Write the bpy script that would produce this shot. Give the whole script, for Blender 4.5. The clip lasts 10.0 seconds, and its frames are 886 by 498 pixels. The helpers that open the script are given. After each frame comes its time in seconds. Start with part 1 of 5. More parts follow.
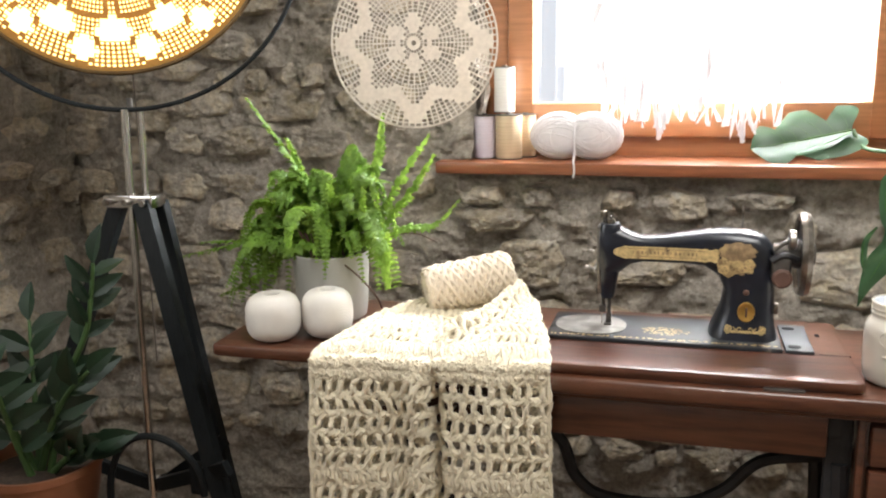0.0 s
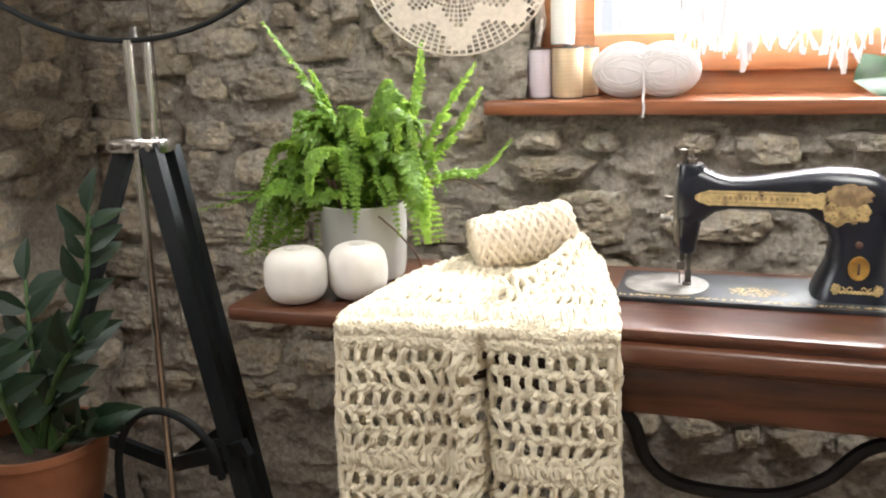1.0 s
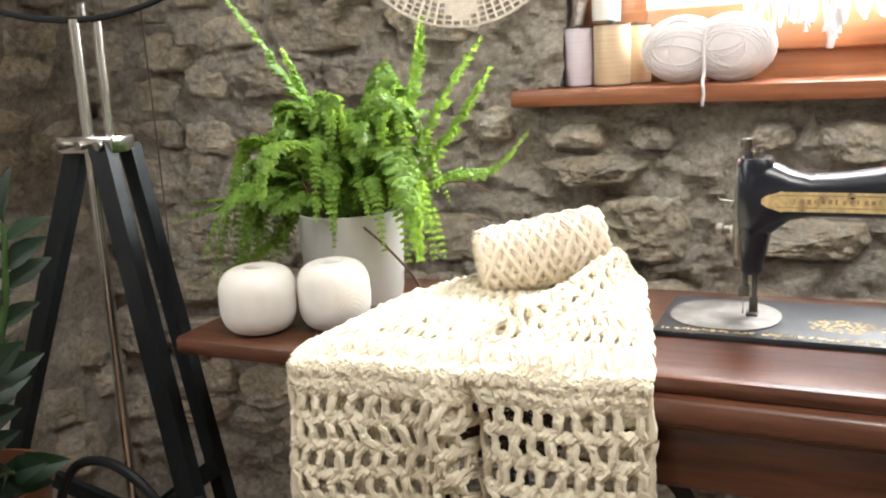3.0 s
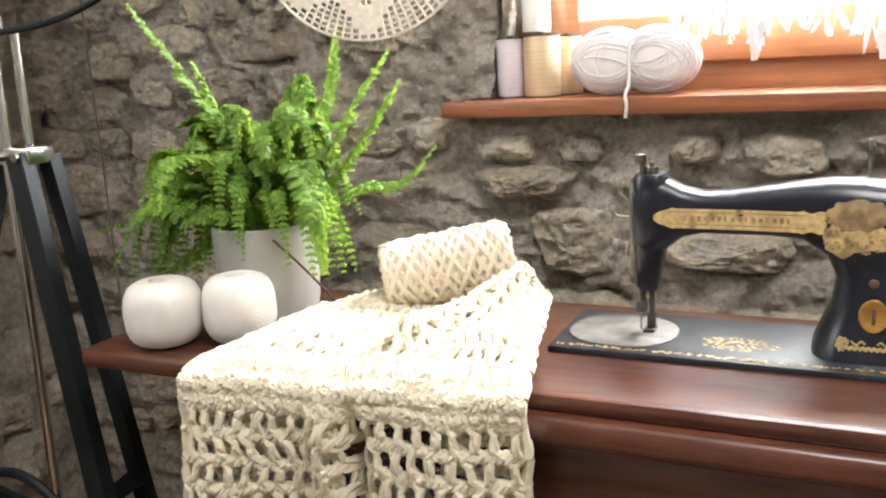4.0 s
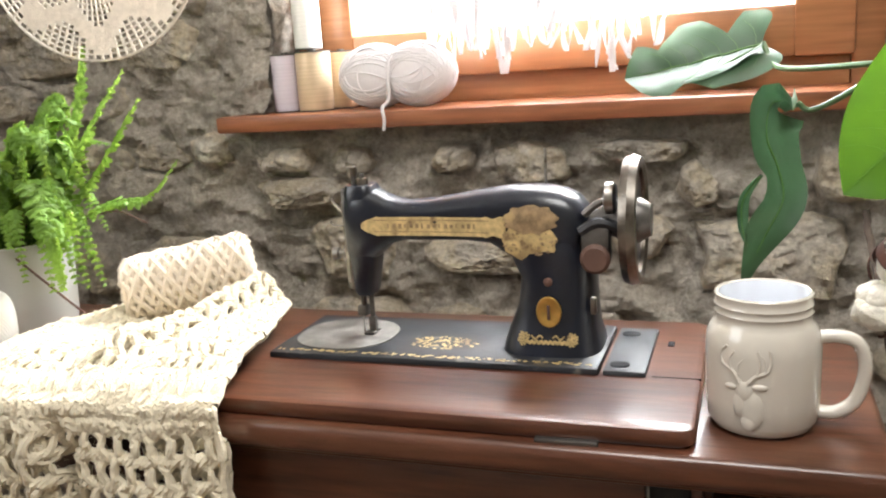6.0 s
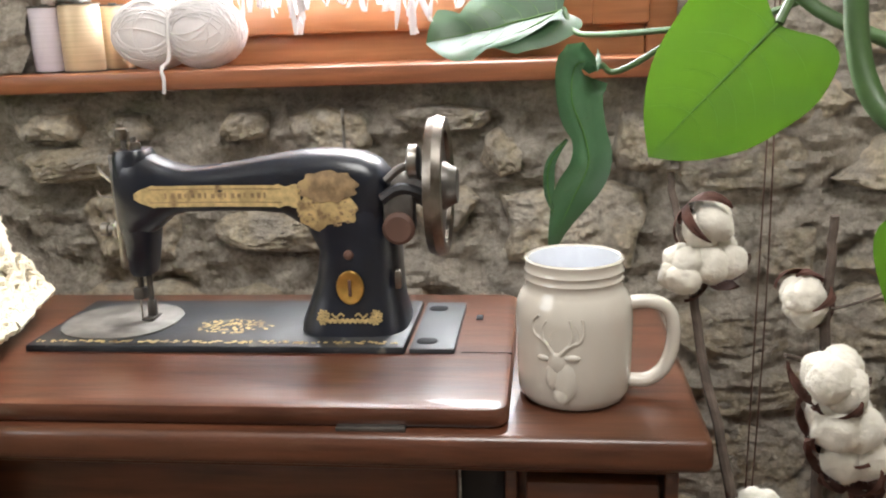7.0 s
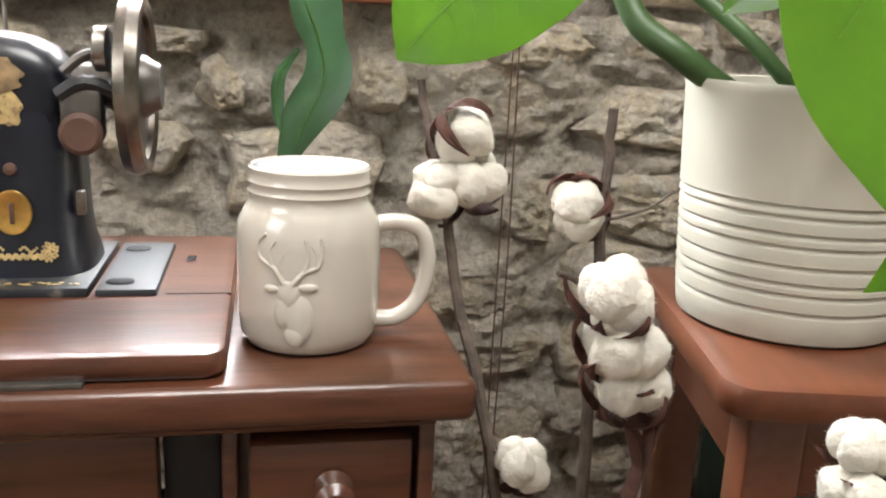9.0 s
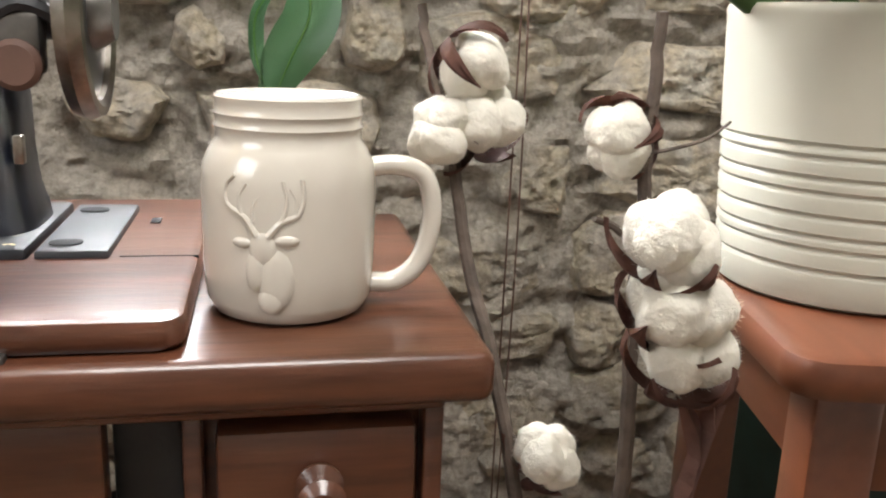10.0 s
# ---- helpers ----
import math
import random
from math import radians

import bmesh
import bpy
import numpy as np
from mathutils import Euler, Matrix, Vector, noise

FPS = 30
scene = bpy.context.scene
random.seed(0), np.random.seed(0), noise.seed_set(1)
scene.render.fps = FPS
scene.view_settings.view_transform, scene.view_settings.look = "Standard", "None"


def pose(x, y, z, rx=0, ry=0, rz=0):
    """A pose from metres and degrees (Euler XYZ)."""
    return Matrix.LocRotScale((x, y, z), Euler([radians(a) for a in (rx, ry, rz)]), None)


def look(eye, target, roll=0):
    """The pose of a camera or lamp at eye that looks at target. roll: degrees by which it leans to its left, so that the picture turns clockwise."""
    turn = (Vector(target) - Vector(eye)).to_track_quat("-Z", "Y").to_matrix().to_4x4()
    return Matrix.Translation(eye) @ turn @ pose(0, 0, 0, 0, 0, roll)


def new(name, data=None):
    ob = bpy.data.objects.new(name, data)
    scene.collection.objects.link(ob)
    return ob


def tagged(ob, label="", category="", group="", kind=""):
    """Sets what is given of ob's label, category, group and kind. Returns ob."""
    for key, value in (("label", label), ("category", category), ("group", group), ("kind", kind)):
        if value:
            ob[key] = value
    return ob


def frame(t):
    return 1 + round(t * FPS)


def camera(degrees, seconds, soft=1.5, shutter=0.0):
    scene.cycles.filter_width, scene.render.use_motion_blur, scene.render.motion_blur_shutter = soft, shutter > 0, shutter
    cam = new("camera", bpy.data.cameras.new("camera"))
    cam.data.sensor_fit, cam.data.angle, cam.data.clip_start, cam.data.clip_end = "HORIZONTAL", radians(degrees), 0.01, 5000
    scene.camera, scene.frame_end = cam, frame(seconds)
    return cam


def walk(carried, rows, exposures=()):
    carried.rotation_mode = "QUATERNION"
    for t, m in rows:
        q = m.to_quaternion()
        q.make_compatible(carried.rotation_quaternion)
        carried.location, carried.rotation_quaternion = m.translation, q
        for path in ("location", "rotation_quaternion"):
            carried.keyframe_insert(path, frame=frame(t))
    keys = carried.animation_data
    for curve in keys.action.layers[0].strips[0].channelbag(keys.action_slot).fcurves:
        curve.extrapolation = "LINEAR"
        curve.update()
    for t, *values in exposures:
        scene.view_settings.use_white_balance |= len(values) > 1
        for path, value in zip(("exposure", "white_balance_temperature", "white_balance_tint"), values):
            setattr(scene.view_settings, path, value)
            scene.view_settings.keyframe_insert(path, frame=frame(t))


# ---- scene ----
cam = camera(53.6, 10.0, soft=2.05)
PATH = [
    (0, (0.078, 0.066, 1.257), (-0.441, 1.952, 0.842), -1.0),
    (0.5, (0.048, 0.165, 1.218), (-0.525, 2.022, 0.748), -2.1),
    (1, (0.028, 0.265, 1.179), (-0.602, 2.101, 0.701), -2.0),
    (1.5, (-0.004, 0.375, 1.125), (-0.696, 2.194, 0.666), -2.0),
    (2, (-0.018, 0.464, 1.114), (-0.792, 2.252, 0.66), -2.5),
    (2.5, (0.003, 0.513, 1.115), (-0.798, 2.291, 0.671), -3.0),
    (4, (0.159, 0.604, 1.123), (-0.674, 2.371, 0.691), -3.1),
    (4.5, (0.219, 0.618, 1.139), (-0.603, 2.39, 0.708), -3.4),
    (5, (0.278, 0.617, 1.151), (-0.51, 2.404, 0.722), -3.7),
    (5.2, (0.296, 0.611, 1.158), (-0.464, 2.409, 0.721), -3.8),
    (6.3, (0.397, 0.661, 1.114), (-0.164, 2.532, 0.682), -3.4),
    (6.5, (0.391, 0.673, 1.114), (-0.075, 2.561, 0.65), -3.1),
    (7, (0.372, 0.718, 1.092), (0.146, 2.645, 0.606), -2.0),
    (7.5, (0.35, 0.753, 1.101), (0.415, 2.689, 0.602), -1.0),
    (8, (0.338, 0.773, 1.086), (0.604, 2.691, 0.588), 0.4),
    (8.5, (0.351, 0.797, 1.048), (0.713, 2.699, 0.545), 2.2),
    (9, (0.369, 0.84, 0.997), (0.763, 2.74, 0.512), 2.7),
    (9.5, (0.377, 0.886, 0.97), (0.778, 2.783, 0.479), 2.6),
    (10, (0.384, 0.933, 0.943), (0.781, 2.831, 0.455), 2.2),
]

walk(cam, [(t, look(eye, target, roll)) for t, eye, target, roll in PATH], exposures=[(0.0, -0.03), (0.5, 0.2), (1.0, 0.2), (2.5, 0.22), (4.5, 0.20), (5.2, 0.14), (6.3, 0.04), (7.0, -0.04), (7.5, -0.30), (8.3, -0.25), (9.0, 0.32), (10.0, 0.38)])

# ---- world and light ----
LX = -1.40
world = bpy.data.worlds.new("sky")
scene.world = world
world.use_nodes = True
_wn = world.node_tree.nodes
_sky = _wn.new("ShaderNodeTexSky")
_sky.sky_type, _sky.sun_disc = "NISHITA", False
_sky.sun_elevation, _sky.sun_rotation = radians(44), radians(20)
world.node_tree.links.new(_sky.outputs[0], _wn["Background"].inputs[0])
_wn["Background"].inputs[1].default_value = 0.15


def area_lamp(name, m, sx, sy, power, colour):
    d = bpy.data.lights.new(name, "AREA")
    d.shape, d.size, d.size_y, d.energy, d.color = "RECTANGLE", sx, sy, power, colour
    ob = new(name, d)
    ob.matrix_world = m
    return ob


SUN = bpy.data.lights.new("sun", "SUN")
SUN.energy, SUN.angle, SUN.color = 5.0, radians(12), (1.0, 0.95, 0.88)
_s = new("sun", SUN)
_s.matrix_world = look((0.62, 4.0, 3.42), (-0.32, 1.45, 0.83))
# daylight entering by the north window; the west and overhead lamps are unseen, added fill
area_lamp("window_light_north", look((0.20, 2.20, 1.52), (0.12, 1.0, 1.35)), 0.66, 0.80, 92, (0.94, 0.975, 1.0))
area_lamp("west_fill_light", look((LX - 0.15, 0.45, 1.85), (0.4, 1.5, 0.7)), 1.1, 0.9, 17, (0.98, 0.975, 0.96))
area_lamp("overhead_fill_light", look((0.60, 0.72, 2.52), (0.42, 1.30, 0.8)), 0.9, 0.7, 34, (1.0, 0.975, 0.94))

# ---- materials ----
def mat(name, base, rough=0.6, metal=0.0, var=0.25, scale=18.0, bump=0.0, bscale=120.0, second=None, sscale=4.0, coat=0.0, island=0.0, sheen=0.0, detail=6.0, stretch=None, smin=0.45, smax=0.62, trans=0.0, through_colour=None):
    """A plain surface: base colour varied by fine grain and large stains, with fine relief."""
    m = bpy.data.materials.new(name)
    m.use_nodes = True
    nt = m.node_tree
    n, l = nt.nodes, nt.links
    p = n["Principled BSDF"]
    p.inputs["Roughness"].default_value, p.inputs["Metallic"].default_value = rough, metal
    p.inputs["Coat Weight"].default_value = coat
    p.inputs["Coat Roughness"].default_value = 0.12
    p.inputs["Sheen Weight"].default_value = sheen
    co = n.new("ShaderNodeTexCoord")
    src = co.outputs["Object"]
    if stretch:
        mp = n.new("ShaderNodeMapping")
        mp.inputs["Scale"].default_value = stretch
        l.new(src, mp.inputs[0])
        src = mp.outputs[0]
    no = n.new("ShaderNodeTexNoise")
    no.inputs["Scale"].default_value, no.inputs["Detail"].default_value = scale, detail
    l.new(src, no.inputs["Vector"])
    r = n.new("ShaderNodeValToRGB")
    lo, hi = [c * (1 - var) for c in base], [min(1, c * (1 + var)) for c in base]
    r.color_ramp.elements[0].position, r.color_ramp.elements[0].color = 0.3, (*lo, 1)
    r.color_ramp.elements[1].position, r.color_ramp.elements[1].color = 0.7, (*hi, 1)
    l.new(no.outputs["Fac"], r.inputs[0])
    col = r.outputs[0]
    if second:
        n2 = n.new("ShaderNodeTexNoise")
        n2.inputs["Scale"].default_value, n2.inputs["Detail"].default_value = sscale, 5
        l.new(src, n2.inputs["Vector"])
        r2 = n.new("ShaderNodeValToRGB")
        r2.color_ramp.elements[0].position, r2.color_ramp.elements[1].position = smin, smax
        l.new(n2.outputs["Fac"], r2.inputs[0])
        mx = n.new("ShaderNodeMix")
        mx.data_type = "RGBA"
        l.new(r2.outputs[0], mx.inputs["Factor"])
        l.new(col, mx.inputs[6])
        mx.inputs[7].default_value = (*second, 1)
        col = mx.outputs[2]
    if island:
        info = n.new("ShaderNodeObjectInfo")
        geo = n.new("ShaderNodeNewGeometry")
        ad = n.new("ShaderNodeMath")
        ad.operation = "ADD"
        l.new(info.outputs["Random"], ad.inputs[0])
        l.new(geo.outputs["Random Per Island"], ad.inputs[1])
        fr = n.new("ShaderNodeMath")
        fr.operation = "FRACT"
        l.new(ad.outputs[0], fr.inputs[0])
        mr = n.new("ShaderNodeMapRange")
        mr.inputs["To Min"].default_value, mr.inputs["To Max"].default_value = 1 - island, 1 + island
        l.new(fr.outputs[0], mr.inputs["Value"])
        hs = n.new("ShaderNodeHueSaturation")
        l.new(col, hs.inputs["Color"])
        l.new(mr.outputs[0], hs.inputs["Value"])
        col = hs.outputs[0]
    l.new(col, p.inputs["Base Color"])
    if bump:
        nb = n.new("ShaderNodeTexNoise")
        nb.inputs["Scale"].default_value, nb.inputs["Detail"].default_value = bscale, 5
        l.new(src, nb.inputs["Vector"])
        b = n.new("ShaderNodeBump")
        b.inputs["Strength"].default_value, b.inputs["Distance"].default_value = bump, 0.004
        l.new(nb.outputs["Fac"], b.inputs["Height"])
        l.new(b.outputs[0], p.inputs["Normal"])
    if trans:
        tr = n.new("ShaderNodeBsdfTranslucent")
        if through_colour:
            tr.inputs[0].default_value = (*through_colour, 1)
        else:
            l.new(col, tr.inputs[0])
        ms = n.new("ShaderNodeMixShader")
        ms.inputs[0].default_value = trans
        l.new(p.outputs[0], ms.inputs[1])
        l.new(tr.outputs[0], ms.inputs[2])
        l.new(ms.outputs[0], n["Material Output"].inputs[0])
    return m


def rock(name, colours, value, coarse, fine, relief, rough=0.93):
    """Weathered stone or mortar: mottled colours, gritty grain, fractured relief; every piece differs."""
    m = bpy.data.materials.new(name)
    m.use_nodes = True
    n, l = m.node_tree.nodes, m.node_tree.links
    p = n["Principled BSDF"]
    p.inputs["Roughness"].default_value, p.inputs["Specular IOR Level"].default_value = rough, 0.25
    co, info = n.new("ShaderNodeTexCoord"), n.new("ShaderNodeObjectInfo")
    sh = n.new("ShaderNodeVectorMath")
    sh.operation = "MULTIPLY_ADD"
    l.new(info.outputs["Random"], sh.inputs[0])
    sh.inputs[1].default_value = (7.0, 11.0, 5.0)
    l.new(co.outputs["Object"], sh.inputs[2])

    def tex(scale, detail, roughness=0.6):
        t = n.new("ShaderNodeTexNoise")
        t.inputs["Scale"].default_value, t.inputs["Detail"].default_value, t.inputs["Roughness"].default_value = scale, detail, roughness
        l.new(sh.outputs[0], t.inputs["Vector"])
        return t.outputs["Fac"]

    def blend(kind, fac, a, b):
        x = n.new("ShaderNodeMix")
        x.data_type, x.blend_type = "RGBA", kind
        x.inputs["Factor"].default_value = fac
        l.new(a, x.inputs[6])
        l.new(b, x.inputs[7])
        return x.outputs[2]

    r = n.new("ShaderNodeValToRGB")
    while len(r.color_ramp.elements) < len(colours):
        r.color_ramp.elements.new(0.5)
    for i, (e, c) in enumerate(zip(r.color_ramp.elements, colours)):
        e.position, e.color = 0.30 + 0.40 * i / (len(colours) - 1), (*c, 1)
    l.new(tex(coarse, 5), r.inputs[0])
    g = n.new("ShaderNodeValToRGB")
    g.color_ramp.elements[0].position, g.color_ramp.elements[0].color = 0.34, (0.66, 0.64, 0.62, 1)
    g.color_ramp.elements[1].position, g.color_ramp.elements[1].color = 0.62, (1.12, 1.12, 1.12, 1)
    l.new(tex(fine, 8, 0.72), g.inputs[0])
    col = blend("MULTIPLY", 1.0, r.outputs[0], g.outputs[0])
    mr = n.new("ShaderNodeMapRange")
    mr.inputs["To Min"].default_value, mr.inputs["To Max"].default_value = 1 - value, 1 + value
    l.new(info.outputs["Random"], mr.inputs["Value"])
    hs = n.new("ShaderNodeHueSaturation")
    l.new(col, hs.inputs["Color"])
    l.new(mr.outputs[0], hs.inputs["Value"])
    l.new(hs.outputs[0], p.inputs["Base Color"])
    vo = n.new("ShaderNodeTexVoronoi")
    vo.inputs["Scale"].default_value = fine * 0.9
    l.new(sh.outputs[0], vo.inputs["Vector"])
    b1, b2 = n.new("ShaderNodeBump"), n.new("ShaderNodeBump")
    b1.inputs["Strength"].default_value, b1.inputs["Distance"].default_value = 1.0, relief
    l.new(tex(fine * 0.75, 9, 0.68), b1.inputs["Height"])
    b2.inputs["Strength"].default_value, b2.inputs["Distance"].default_value = 0.5, relief * 0.3
    l.new(vo.outputs["Distance"], b2.inputs["Height"])
    l.new(b1.outputs[0], b2.inputs["Normal"])
    l.new(b2.outputs[0], p.inputs["Normal"])
    return m


STONE = rock("stone", ((0.36, 0.32, 0.27), (0.57, 0.515, 0.44), (0.61, 0.525, 0.395), (0.69, 0.645, 0.565)), 0.18, 13, 70, 0.022)
MORTAR = rock("mortar", ((0.34, 0.305, 0.26), (0.48, 0.435, 0.375), (0.56, 0.50, 0.415)), 0.0, 7, 80, 0.018)
PLASTER = mat("plaster", (0.55, 0.52, 0.47), 0.9, var=0.08, bump=0.3)
FLOORWOOD = mat("floor_wood", (0.20, 0.12, 0.07), 0.5, var=0.3, stretch=(1, 12, 1), bump=0.2)
TABLEWOOD = mat("mahogany", (0.078, 0.027, 0.0135), 0.30, var=0.5, scale=7, stretch=(1.5, 14, 14), bump=0.08, bscale=40, coat=0.28, second=(0.115, 0.047, 0.025), sscale=2.2, smin=0.48, smax=0.72)
STOOLWOOD = mat("stool_wood", (0.105, 0.031, 0.012), 0.4, var=0.14, scale=7, stretch=(12, 1.5, 12), bump=0.05, coat=0.4)
WINWOOD = mat("window_wood", (0.36, 0.155, 0.065), 0.38, var=0.22, scale=6, stretch=(1.2, 16, 16), coat=0.2, bump=0.04)
SILLWOOD = mat("sill_wood", (0.25, 0.085, 0.035), 0.4, var=0.3, scale=6, stretch=(1.2, 16, 16), coat=0.15, bump=0.05)
BLACK = mat("black_enamel", (0.005, 0.007, 0.014), 0.30, var=0.5, scale=30, coat=0.14, bump=0.03, bscale=60)
IRON = mat("black_iron", (0.015, 0.015, 0.017), 0.55, var=0.4, bump=0.15)
STEEL = mat("worn_steel", (0.42, 0.40, 0.37), 0.33, 1.0, var=0.3, scale=40, second=(0.16, 0.13, 0.10), sscale=30)
DULLSTEEL = mat("tarnished_steel", (0.13, 0.12, 0.11), 0.4, 0.8, var=0.4, scale=40)
CHROME = mat("chrome", (0.62, 0.60, 0.58), 0.18, 1.0, var=0.08)
GOLD = mat("gold_decal", (0.60, 0.45, 0.21), 0.45, 0.2, var=0.3, scale=120, second=(0.24, 0.16, 0.08), sscale=60, smin=0.52, smax=0.64)
BRONZE = mat("faded_bronze_decal", (0.30, 0.205, 0.11), 0.45, 0.2, var=0.45, scale=90, second=(0.42, 0.30, 0.14), sscale=55, smin=0.56, smax=0.68)
BRASS = mat("brass", (0.72, 0.46, 0.13), 0.3, 0.9, var=0.2, scale=90)
CERAMIC = mat("white_ceramic", (0.56, 0.52, 0.455), 0.15, var=0.02, coat=0.5)
CERAMIC_IN = mat("mug_inside", (0.74, 0.76, 0.80), 0.2, var=0.02)
POTWHITE = mat("cream_pot", (0.46, 0.44, 0.365), 0.38, var=0.03, bump=0.03)
MARBLE = mat("grey_marble_pot", (0.38, 0.37, 0.335), 0.4, var=0.1, scale=12, second=(0.36, 0.29, 0.22), sscale=9, smin=0.6, smax=0.75)
COTTON = mat("cotton", (0.76, 0.72, 0.63), 0.95, var=0.07, scale=60, bump=0.5, bscale=260, sheen=0.3, trans=0.15)
BRACT = mat("dry_bract", (0.13, 0.058, 0.042), 0.8, var=0.4, scale=60, bump=0.3)
TWIG = mat("twig_bark", (0.10, 0.075, 0.06), 0.85, var=0.4, scale=60, bump=0.5)
YARNCREAM = mat("cream_yarn", (0.82, 0.74, 0.565), 0.95, var=0.07, scale=90, bump=0.6, bscale=400, sheen=0.25, trans=0.18)
TWINE = mat("cotton_twine", (0.72, 0.62, 0.49), 0.95, var=0.1, scale=140, bump=0.6, bscale=500, sheen=0.2)
YARNWHITE = mat("white_yarn", (0.94, 0.92, 0.92), 0.9, var=0.02, scale=90, bump=0.3, bscale=300, trans=0.45)
LACE = mat("ecru_lace", (0.66, 0.60, 0.52), 0.95, var=0.08, scale=120, bump=0.4, bscale=400, trans=0.3)
SHADELACE = mat("shade_lace", (0.52, 0.34, 0.11), 0.9, var=0.1, scale=120, bump=0.4, bscale=400, trans=0.5)
RAG = mat("white_cotton_strip", (0.85, 0.83, 0.84), 0.9, var=0.04, trans=0.35)
SPOOLGOLD = mat("gold_thread", (0.62, 0.48, 0.32), 0.38, 0.2, var=0.12, scale=8, stretch=(1, 1, 60))
SPOOLWHITE = mat("white_thread", (0.78, 0.76, 0.72), 0.5, var=0.08, scale=8, stretch=(1, 1, 60))
SPOOLLILAC = mat("lilac_thread", (0.58, 0.52, 0.58), 0.45, var=0.08, scale=8, stretch=(1, 1, 60))
FERN = mat("fern_green", (0.17, 0.31, 0.045), 0.5, var=0.35, scale=14, island=0.25, trans=0.48, through_colour=(0.29, 0.42, 0.06))
SOIL = mat("potting_soil", (0.035, 0.022, 0.014), 0.95, var=0.5, scale=90, bump=0.8)
LEAFLIT = mat("philodendron_leaf", (0.026, 0.085, 0.007), 0.42, var=0.18, scale=9, second=(0.040, 0.115, 0.009), sscale=6, trans=0.36, through_colour=(0.062, 0.132, 0.007), bump=0.15, bscale=60)
LEAFDARK = mat("monstera_leaf", (0.038, 0.086, 0.038), 0.38, var=0.2, scale=9, second=(0.06, 0.14, 0.06), sscale=7, trans=0.12)
VEIN = mat("leaf_vein", (0.06, 0.15, 0.02), 0.45, var=0.1)
STEM = mat("green_stem", (0.05, 0.10, 0.03), 0.45, var=0.3, scale=20)
ZZLEAF = mat("zz_leaf", (0.010, 0.029, 0.012), 0.5, var=0.3, scale=14, island=0.3, trans=0.1)
COPPER = mat("copper_pot", (0.30, 0.13, 0.07), 0.45, 0.6, var=0.3, scale=10)
BLACKCLOTH = mat("black_fabric", (0.012, 0.012, 0.014), 0.7, var=0.3, bump=0.2)
LEGBLACK = mat("blackened_wood", (0.005, 0.007, 0.008), 0.55, var=0.4, stretch=(14, 14, 1.5))
STRING = mat("grey_cord", (0.16, 0.13, 0.11), 0.8, var=0.3)
RUST = mat("rusty_wire", (0.10, 0.05, 0.035), 0.7, var=0.3)


def glass_material():
    m = bpy.data.materials.new("window_glass")
    m.use_nodes = True
    p = m.node_tree.nodes["Principled BSDF"]
    p.inputs["Transmission Weight"].default_value, p.inputs["Roughness"].default_value, p.inputs["IOR"].default_value = 1.0, 0.0, 1.02
    return m


def glow_material(name, colour, strength):
    m = bpy.data.materials.new(name)
    m.use_nodes = True
    p = m.node_tree.nodes["Principled BSDF"]
    p.inputs["Base Color"].default_value = (*colour, 1)
    p.inputs["Emission Color"].default_value, p.inputs["Emission Strength"].default_value = (*colour, 1), strength
    return m


GLASS = glass_material()
for _m, _k in ((LEGBLACK, 0.3), (BLACK, 0.5), (BLACKCLOTH, 0.08)):
    _m.node_tree.nodes["Principled BSDF"].inputs["Specular IOR Level"].default_value = _k
LAMPGLOW = glow_material("lit_lamp_diffuser", (1.0, 0.74, 0.30), 3.2)
OUTSIDE = glow_material("bright_haze", (1.0, 1.0, 1.0), 2.2)


# ---- building helpers ----
def link(name, bm, material, parent=None, label="", smooth=True):
    me = bpy.data.meshes.new(name)
    bm.normal_update()
    bm.to_mesh(me)
    bm.free()
    me.materials.append(material)
    if smooth:
        me.shade_smooth()
        me.set_sharp_from_angle(angle=radians(38))
    ob = new(name, me)
    if parent:
        ob.parent = parent
    if label:
        ob["label"] = label
    return ob


def part(name, bm, material, parent, label="", smooth=True):
    return link(name, bm, material, parent, label, smooth)


def thing(name, label, category, at=(0, 0, 0), rz=0.0, group=""):
    ob = new(name)
    ob.empty_display_size = 0.05
    ob.matrix_world = pose(*at, 0, 0, rz)
    return tagged(ob, label, category, group)


def box(x0, y0, z0, x1, y1, z1, bevel=0.0, seg=2, bm=None):
    b = bmesh.new()
    bmesh.ops.create_cube(b, size=1)
    for v in b.verts:
        v.co = Vector(((x0 + x1) / 2 + v.co.x * (x1 - x0), (y0 + y1) / 2 + v.co.y * (y1 - y0), (z0 + z1) / 2 + v.co.z * (z1 - z0)))
    if bevel:
        bmesh.ops.bevel(b, geom=b.edges[:], offset=bevel, segments=seg, affect="EDGES", profile=0.5)
    return b if bm is None else join(bm, b)


def join(bm, other):
    me = bpy.data.meshes.new("joined")
    other.to_mesh(me)
    other.free()
    bm.from_mesh(me)
    bpy.data.meshes.remove(me)
    return bm


def loft(rings, close=True, caps=True, bm=None):
    """A skin over rings of points, all of one length."""
    b = bm or bmesh.new()
    vs = [[b.verts.new(p) for p in ring] for ring in rings]
    n = len(vs[0])
    for a, c in zip(vs, vs[1:]):
        for i in range(n if close else n - 1):
            j = (i + 1) % n
            b.faces.new((a[i], a[j], c[j], c[i]))
    if caps and close:
        b.faces.new(vs[0][::-1])
        b.faces.new(vs[-1])
    return b


